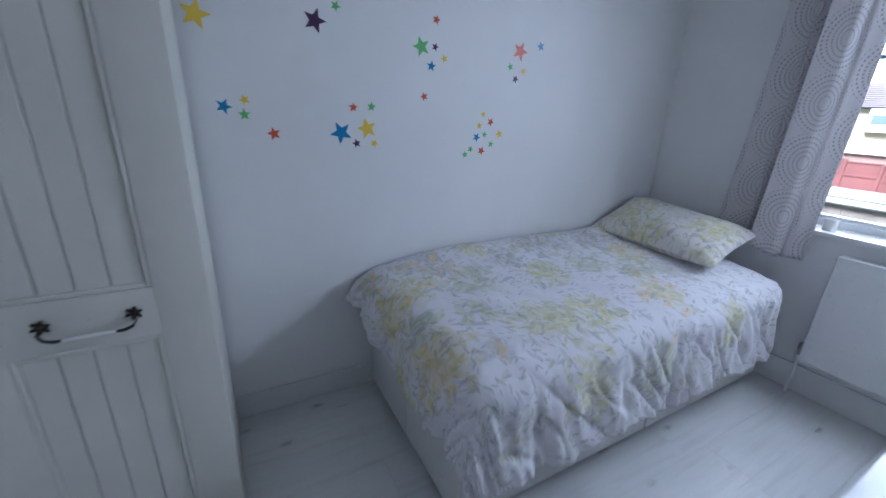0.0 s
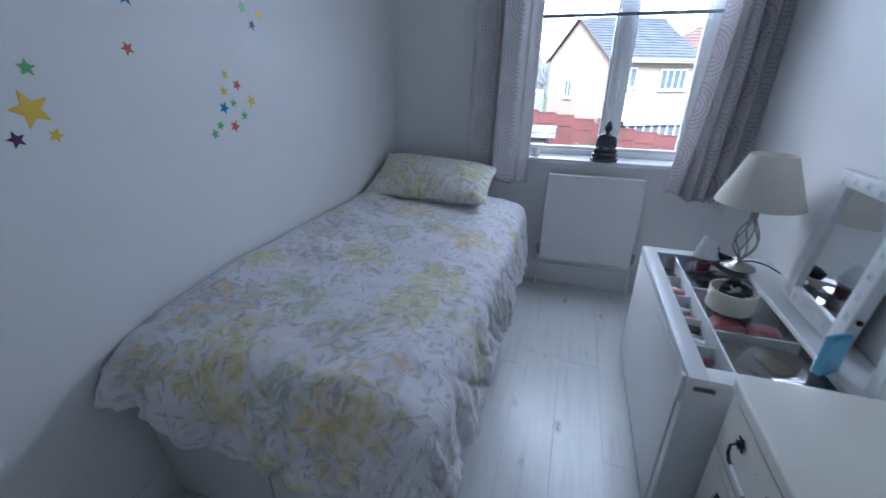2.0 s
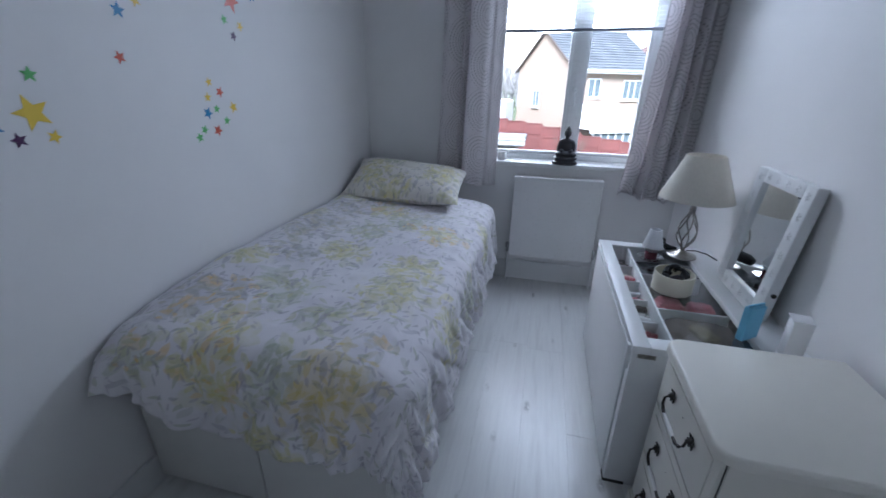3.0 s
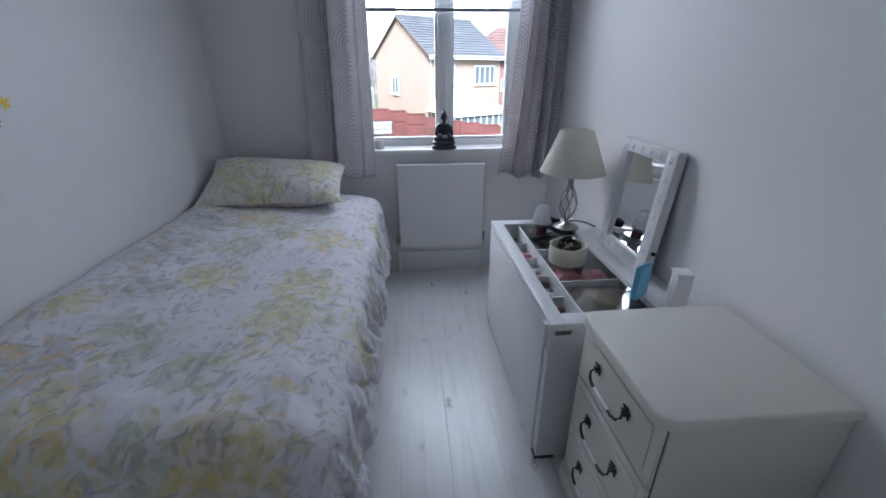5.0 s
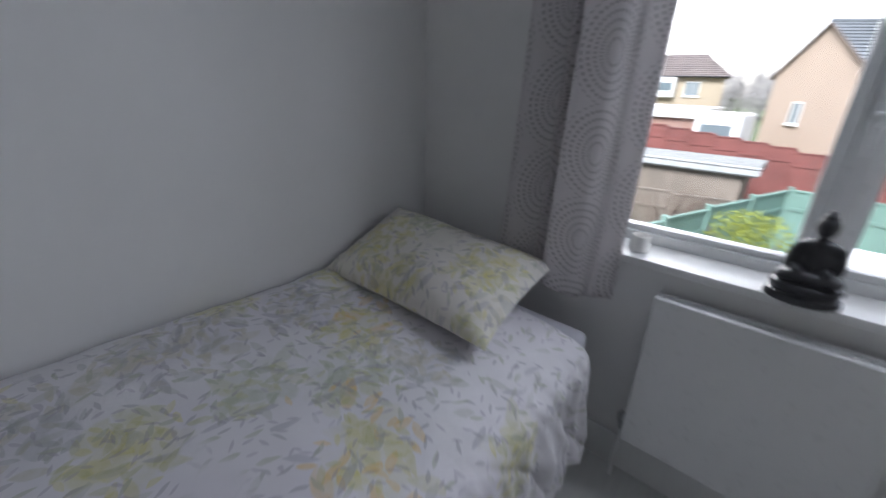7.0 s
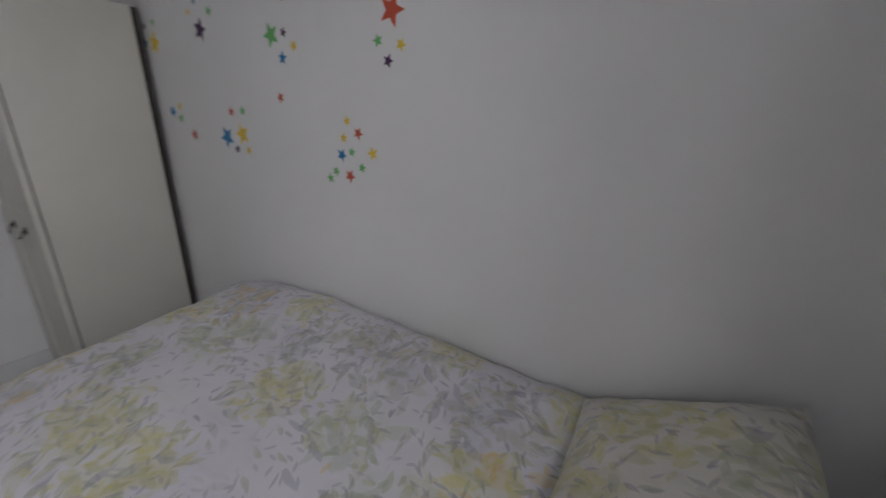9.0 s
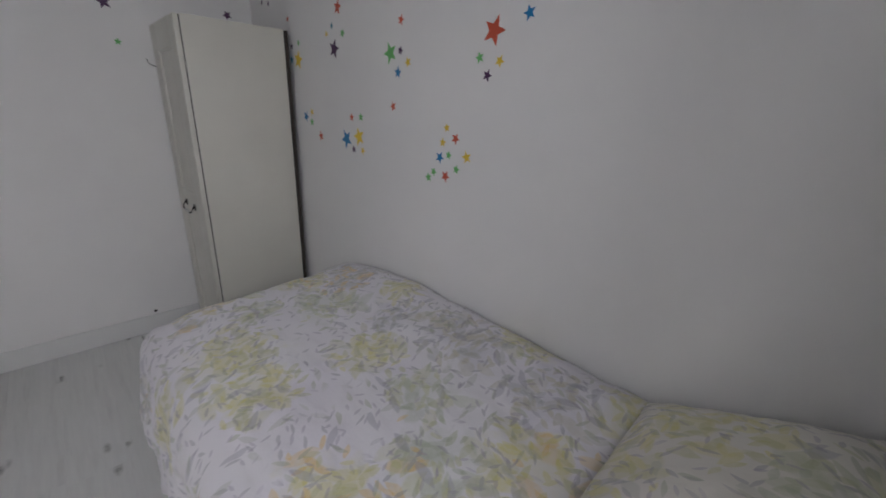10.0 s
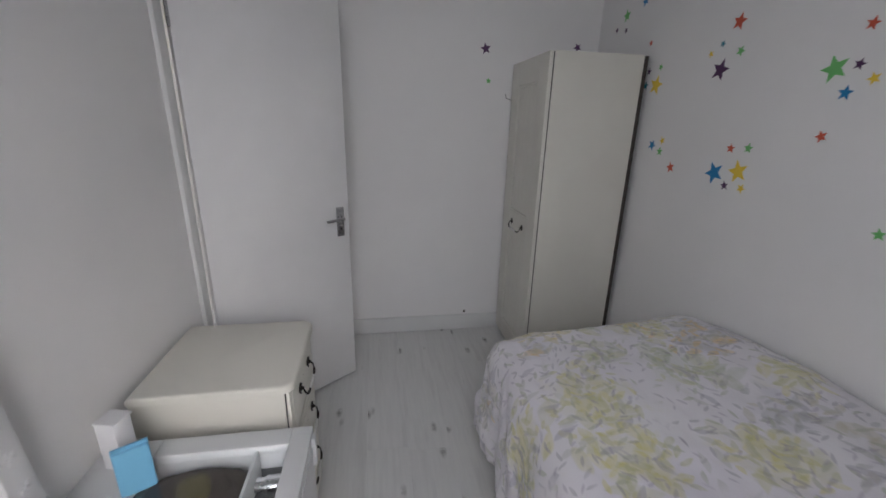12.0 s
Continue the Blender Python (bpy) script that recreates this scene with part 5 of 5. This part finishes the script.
def brick_house():
    h = thing("house", "buff brick house with dark tiled roof across the gardens", "house", (23.85, -0.67, ZG), -58.66)
    L, D, e, a = 5.36, 6.18, 2.33 - ZG, 4.31 - ZG
    bm = bmesh.new()
    pts = [(0, 0, 0), (0, D, 0), (0, D, e), (0, D / 2, a - 0.06), (0, 0, e)]
    near = [bm.verts.new(p) for p in pts]
    far = [bm.verts.new((L, p[1], p[2])) for p in pts]
    bm.faces.new(near[::-1])
    bm.faces.new(far)
    for i in range(5):
        bm.faces.new((near[i], near[(i + 1) % 5], far[(i + 1) % 5], far[i]))
    bmesh.ops.recalc_face_normals(bm, faces=bm.faces)
    part("wall", bm, M_BRICK, h, smooth=False, uv=True)
    o = 0.30
    k = (a - e) / (D / 2)
    roof = bmesh.new()
    ridge = L + 0.12
    for y in (-o, D + o):
        roof_slope(roof, (-0.12, y, e - o * k), (L + 0.2, y, e - o * k), (-0.12, D / 2, a), (ridge, D / 2, a), 15)
    part("roof", roof, M_SLATE, h, "dark grey tiled roof", smooth=False)
    part("ridge", tube([(-0.15, D / 2, a + 0.03), (ridge, D / 2, a + 0.03)], 0.10, 8), M_SLATE, h)
    part("fascia", boxes((-0.14, -o - 0.04, e - o * k - 0.14, L + o, -o, e - o * k + 0.05)), M_PVC, h, "white fascia board")
    part("gutter", tube([(-0.14, -o - 0.07, e - o * k + 0.0), (L + o, -o - 0.07, e - o * k)], 0.05, 8), M_PVC, h)
    for y0, y1, z0, z1 in ((-o, D / 2, e - o * k, a), (D + o, D / 2, e - o * k, a)):
        part("bargeboard", tube([(-0.14, y0, z0 - 0.03), (-0.14, y1, z1 - 0.03)], 0.05, 4), M_TWIG, h)
    part("downpipe", tube([(0.1, -0.08, 0), (0.1, -0.08, e - 0.3)], 0.04, 8), M_PVC, h)
    house_window(h, 0.98, 1.83, 0.78 - ZG, 1.76 - ZG, 0.0, 2)
    house_window(h, 3.29, 4.92, 0.66 - ZG, 1.70 - ZG, 0.0, 4)
    house_window(h, 3.28, 4.08, 0.12 - ZG, 1.12 - ZG, 0.0, 2, "y")
    c = thing("conservatory", "white conservatory with pale roof behind the brick house", "conservatory", (23.85, -0.67, ZG), -58.66)
    part("dwarf_wall", boxes((-0.2, -2.6, 0, 3.5, -0.03, 1.35)), M_RENDER, c)
    for i in range(9):
        x = -0.2 + i * 3.61 / 8
        part("post", boxes((x, -2.6, 1.35, x + 0.09, -2.5, 1.95)), M_PVC, c)
    part("glazing", boxes((-0.15, -2.56, 1.35, 3.48, -2.53, 1.95)), M_PANE, c)
    part("eaves_beam", boxes((-0.3, -2.7, 1.93, 3.6, -2.45, 2.08)), M_PVC, c)
    bm = bmesh.new()
    v = [bm.verts.new(p) for p in ((-0.3, -2.7, 2.08), (3.6, -2.7, 2.08), (3.6, -0.03, 2.1), (-0.3, -0.03, 2.1), (0.9, -1.2, 3.25), (2.2, -1.2, 3.25), (2.2, -0.03, 3.25), (0.9, -0.03, 3.25))]
    for f in ((0, 1, 5, 4), (1, 2, 6, 5), (0, 4, 7, 3), (4, 5, 6, 7), (0, 3, 2, 1)):
        bm.faces.new([v[i] for i in f])
    part("conservatory_roof", bm, M_RENDER, c, "white translucent roof", smooth=False)


brick_house()


def far_house(label, place, turn, L, D, e, a, wall, roof_mat, hip, wins):
    h = thing("house", label, "house", (place[0], place[1], ZG), turn)
    e, a = e - ZG, a - ZG
    part("wall", boxes((0, 0, 0, L, D, e)), wall, h, smooth=False, uv=True)
    roof = bmesh.new()
    o = 0.35
    roof_slope(roof, (-o, -o, e), (L + o, -o, e), (hip, D / 2, a), (L - hip, D / 2, a), 12)
    roof_slope(roof, (-o, D + o, e), (L + o, D + o, e), (hip, D / 2, a), (L - hip, D / 2, a), 12)
    roof_slope(roof, (-o, -o, e), (-o, D + o, e), (hip, D / 2, a), (hip, D / 2, a), 12)
    roof_slope(roof, (L + o, -o, e), (L + o, D + o, e), (L - hip, D / 2, a), (L - hip, D / 2, a), 12)
    part("roof", roof, roof_mat, h, "tiled hipped roof", smooth=False)
    part("gutter", tube([(-o, -o - 0.05, e), (L + o, -o - 0.05, e)], 0.06, 6), M_DARKCLOTH, h)
    for x0, x1, z0, z1 in wins:
        house_window(h, x0, x1, z0 - ZG, z1 - ZG, 0.0, 2)
    return h


far_house("brown brick house with a red tiled hipped roof", (31.0, -4.2), -82, 8.5, 6.0, 2.05, 4.45, M_BRICK2, M_REDTILE, 2.9, ((2.2, 3.2, 0.1, 0.9), (3.6, 4.9, -1.2, -0.4)))
fh = far_house("distant yellow brick house with a brown tiled roof", (39.0, 13.5), -80, 7.2, 6.0, 2.55, 4.35, M_BRICK3, M_BROWNTILE, 1.6, ((4.6, 5.6, 1.1, 2.2),))
part("bay_window", boxes((2.3, -0.5, 1.0 - ZG, 3.9, 0.0, 2.5 - ZG), bevel=0.02), M_RENDER, fh, "white rendered bay")
part("bay_glass", boxes((2.5, -0.52, 1.5 - ZG, 3.7, -0.5, 2.1 - ZG)), M_PANE, fh)


def fence(name, label, points, mat, panel=1.8):
    """Boarded panels between posts along a line of (x, y, top)."""
    f = thing(name, label, "fence", (points[0][0], points[0][1], ZG))
    inv = f.matrix_world.inverted()
    for (xa, ya, za), (xb, yb, zb) in zip(points, points[1:]):
        n = max(1, round(math.hypot(xb - xa, yb - ya) / panel))
        for i in range(n):
            s, t = i / n, (i + 1) / n
            p, q = Vector((xa + (xb - xa) * s, ya + (yb - ya) * s, 0)), Vector((xa + (xb - xa) * t, ya + (yb - ya) * t, 0))
            top = za + (zb - za) * (s + t) / 2
            way = q - p
            m = Matrix.Translation(p) @ pose(0, 0, 0, 0, 0, math.degrees(math.atan2(way.y, way.x)))
            w = way.length
            bm = bmesh.new()
            k = max(4, round(w / 0.14))
            for b in range(k):
                merge(bm, boxes((w * b / k, -0.012 + 0.006 * (b % 2), ZG + 0.05, w * (b + 1) / k + 0.008, 0.012 + 0.006 * (b % 2), top - 0.03)))
            merge(bm, boxes((0, -0.035, top - 0.045, w, 0.035, top)))
            merge(bm, boxes((0, -0.04, top - 0.5, w, 0.0, top - 0.42)))
            bmesh.ops.transform(bm, matrix=m, verts=bm.verts)
            part("panel", bm, mat, f, smooth=False).matrix_parent_inverse = inv
            part("post", boxes((p.x - 0.05, p.y - 0.05, ZG, p.x + 0.05, p.y + 0.05, top + 0.06), bevel=0.01, seg=1), mat, f).matrix_parent_inverse = inv


fence("red_fence", "red-brown stained boarded garden fence", ((19.0, 9.5, 0.55), (19.35, 4.7, 0.17), (19.9, 0.63, -0.33), (19.85, -1.15, -0.72), (19.2, -4.6, -1.05), (18.6, -9.0, -1.3)), M_REDWOOD, 0.9)
fence("green_fence", "pale green painted boarded garden fence", ((8.0, 2.50, -0.86), (10.7, 1.55, -0.78), (13.85, 0.44, -0.70)), M_GREENWOOD)
fence("green_fence", "pale green painted garden fence crossing behind", ((13.85, 0.40, -0.70), (13.8, -0.6, -0.70), (13.3, -3.4, -0.72), (12.8, -6.5, -0.75)), M_GREENWOOD)

sd = thing("garden_shed", "weathered brown shed with a grey felt roof", "shed", (15.4, 1.5, ZG))
part("shed_wall", boxes((0, 0, 0, 2.2, 3.4, 1.95)), M_BROWNWOOD, sd)
bm = bmesh.new()
for k in range(10):
    merge(bm, boxes((-0.03, 0.34 * k + 0.01, 0.0, 0.0, 0.34 * k + 0.32, 1.9)))
part("wall_boards", bm, M_BROWNWOOD, sd)
part("shed_roof", boxes((-0.25, -0.3, 2.0, 2.4, 3.8, 2.08), (-0.25, -0.3, 2.14, 2.4, 3.8, 2.2), bevel=0.01), M_FELT, sd, "grey felted roof")
part("roof_edge", boxes((-0.30, -0.35, 2.05, -0.25, 3.85, 2.20), (-0.3, -0.35, 2.23, -0.1, 3.85, 2.26)), M_EDGE, sd, "pale grey roof edge")
fence("brown_fence", "weathered brown timber fence beside the shed", ((12.9, 4.4, -1.05), (13.6, 1.2, -1.15)), M_BROWNWOOD)

cp = thing("garden_canopy", "flat white garden canopy below the window", "canopy", (7.9, -1.4, ZG))
part("canopy_roof", boxes((-0.35, -1.2, 2.28, 0.45, 1.05, 2.33), (-0.38, -1.2, 2.22, -0.34, 1.05, 2.34), bevel=0.006), M_RENDER, cp)
for x, y in ((-0.3, -1.1), (0.4, -1.1), (-0.3, 0.98), (0.4, 0.98)):
    part("post", boxes((x - 0.03, y - 0.03, 0, x + 0.03, y + 0.03, 2.28)), M_PVC, cp)

gb = thing("garage", "low pale-roofed garage behind the red fence", "garage", (23.0, 4.3, ZG))
part("garage_wall", boxes((0, 0, 0, 4, 4.5, 3.05)), M_BRICK2, gb, uv=True)
part("garage_roof", boxes((-0.2, -0.2, 3.05, 4.2, 4.7, 3.50), bevel=0.02), M_RENDER, gb, "pale roof")
cv = thing("white_van", "white van parked beyond the red fence", "van", (22.9, 3.35, ZG), 80)
part("van_body", boxes((-0.9, -0.9, 0.45, 0.9, 0.9, 3.4), bevel=0.18, seg=3), M_RENDER, cv)
part("windscreen", boxes((-0.6, 0.9, 2.3, 0.6, 0.915, 2.9)), M_PANE, cv)
for x in (-0.8, 0.8):
    for y in (-0.6, 0.6):
        part("wheel", lathe([(0.2, -0.1), (0.33, -0.09), (0.33, 0.09), (0.2, 0.1)], 18, pose(x, y, 0.33, 0, 90)), M_DARKCLOTH, cv)


def leafy(name, label, place, size, count, mat, leaf, seed):
    r = random.Random(seed)
    b = thing(name, label, "bush", (place[0], place[1], ZG))
    stems, crown = bmesh.new(), bmesh.new()
    for k in range(9):
        a = r.uniform(0, 6.28)
        merge(stems, tube([(0.1 * math.cos(a), 0.1 * math.sin(a), 0), (size * 0.5 * math.cos(a), size * 0.5 * math.sin(a), place[2] * 0.55), (size * 0.8 * math.cos(a), size * 0.8 * math.sin(a), place[2] * 0.85)], [0.03, 0.02, 0.006], 5))
    for k in range(count):
        a, t = r.uniform(0, 6.28), r.uniform(0.15, 1)
        q = size * r.uniform(0.2, 1.0) * (1 - 0.6 * abs(t - 0.55))
        c = Vector((q * math.cos(a), q * math.sin(a), place[2] * t))
        m = Matrix.LocRotScale(c, Euler((r.uniform(0, 6), r.uniform(0, 6), r.uniform(0, 6))), Vector((leaf * r.uniform(0.6, 1.3), leaf * 0.5, 1)))
        v = [crown.verts.new(m @ Vector(p)) for p in ((-1, 0, 0), (-0.2, -0.6, 0.02), (1, 0, 0.0), (-0.2, 0.6, 0.02))]
        crown.faces.new(v)
    part("stems", stems, M_TWIG, b)
    part("leaves", crown, mat, b, smooth=False)


leafy("garden_bush", "yellow-green leafy garden bush by the green fence", (9.6, 0.75, 2.25), 0.75, 2600, M_LEAF, 0.05, 3)


def bare_shrub(place, height, seed, label="leafless brown shrub before the red fence"):
    r = random.Random(seed)
    b = thing("bare_shrub", label, "shrub", (place[0], place[1], ZG))
    for k in range(26):
        a = r.uniform(0, 6.28)
        tip = Vector((r.uniform(0.3, 0.95) * math.cos(a), r.uniform(0.3, 0.95) * math.sin(a), height * r.uniform(0.75, 1.05)))
        bm = tube([(0.05 * math.cos(a), 0.05 * math.sin(a), 0), tip * 0.5 + Vector((0, 0, height * 0.12)), tip], [0.025, 0.014, 0.004], 5)
        for j in range(4):
            s = tip * r.uniform(0.45, 0.9)
            merge(bm, tube([s, s + Vector((r.uniform(-0.25, 0.25), r.uniform(-0.25, 0.25), r.uniform(0.1, 0.35)))], [0.007, 0.002], 4))
        part("branch", bm, M_TWIG, b)


bare_shrub((18.2, -0.7), 2.35, 12)
for spot, tall, start in (((12.2, 3.9), 2.15, 5), ((12.5, 2.7), 2.0, 8), ((12.9, 1.75), 1.9, 15)):
    bare_shrub(spot, tall, start, "leafless twiggy shrub before the brown timber fence")

woods = bmesh.new()
r4 = random.Random(77)


def stick(bm, a, b, r):
    """A thin three-sided branch, pointed at its end."""
    ring = [bm.verts.new((a[0] + r * math.cos(k * 2.094), a[1] + r * math.sin(k * 2.094), a[2])) for k in range(3)]
    tip = bm.verts.new(b)
    for k in range(3):
        bm.faces.new((ring[k], ring[(k + 1) % 3], tip))


for k in range(260):
    x, y, h = 95 + r4.uniform(-6, 6), r4.uniform(-40, 60), r4.uniform(6.0, 9.4)
    stick(woods, (x, y, ZG), (x, y, ZG + h), 0.25)
    for j in range(70):
        s = r4.uniform(0.2, 0.92)
        reach = 2.3 * (1.1 - s) + 0.5
        a = r4.uniform(0, 6.28)
        base = (x + r4.uniform(-0.7, 0.7) * reach, y + r4.uniform(-0.7, 0.7) * reach, ZG + h * s)
        stick(woods, base, (base[0] + reach * 0.7 * math.cos(a), base[1] + reach * 0.7 * math.sin(a), base[2] + r4.uniform(0.3, 1.5)), 0.07)
single("far_woods", woods, M_WOODS, "distant belt of bare winter trees coloured pale for haze", "trees", kind="stuff", smooth=False)

# ---- floor boards ----
floor = single("floor", boxes((X0 - 0.05, Y0 - T, -0.1, X1 + 0.05, Y1 + 0.05, -0.012)), M_GAP, "white-washed laminate plank floor", "floor", kind="structure")
PW, PL, GAP = 0.193, 1.285, 0.0005
meshes = {}
r5 = random.Random(31)
y = Y0 - T
while y < Y1:
    ye = min(y + PW, Y1)
    x = X0 - r5.uniform(0.05, 1.1)
    while x < X1:
        xa, xb = max(x, X0), min(x + PL, X1)
        if xb - xa > 0.03:
            size = (round(xb - xa, 3), round(ye - y, 3))
            if size not in meshes:
                bm = boxes((0, 0, 0, size[0] - GAP, size[1] - GAP, 0.012))
                top = [e for e in bm.edges if all(v.co.z > 0.01 for v in e.verts)]
                bmesh.ops.bevel(bm, geom=top, offset=0.0006, segments=1, affect="EDGES")
                me = bpy.data.meshes.new("floor_board")
                bm.to_mesh(me)
                bm.free()
                me.materials.append(M_PLANK)
                meshes[size] = me
            ob = new("floor_board", meshes[size])
            ob.parent = floor
            ob.location = (xa, y, -0.012)
        x += PL
    y += PW
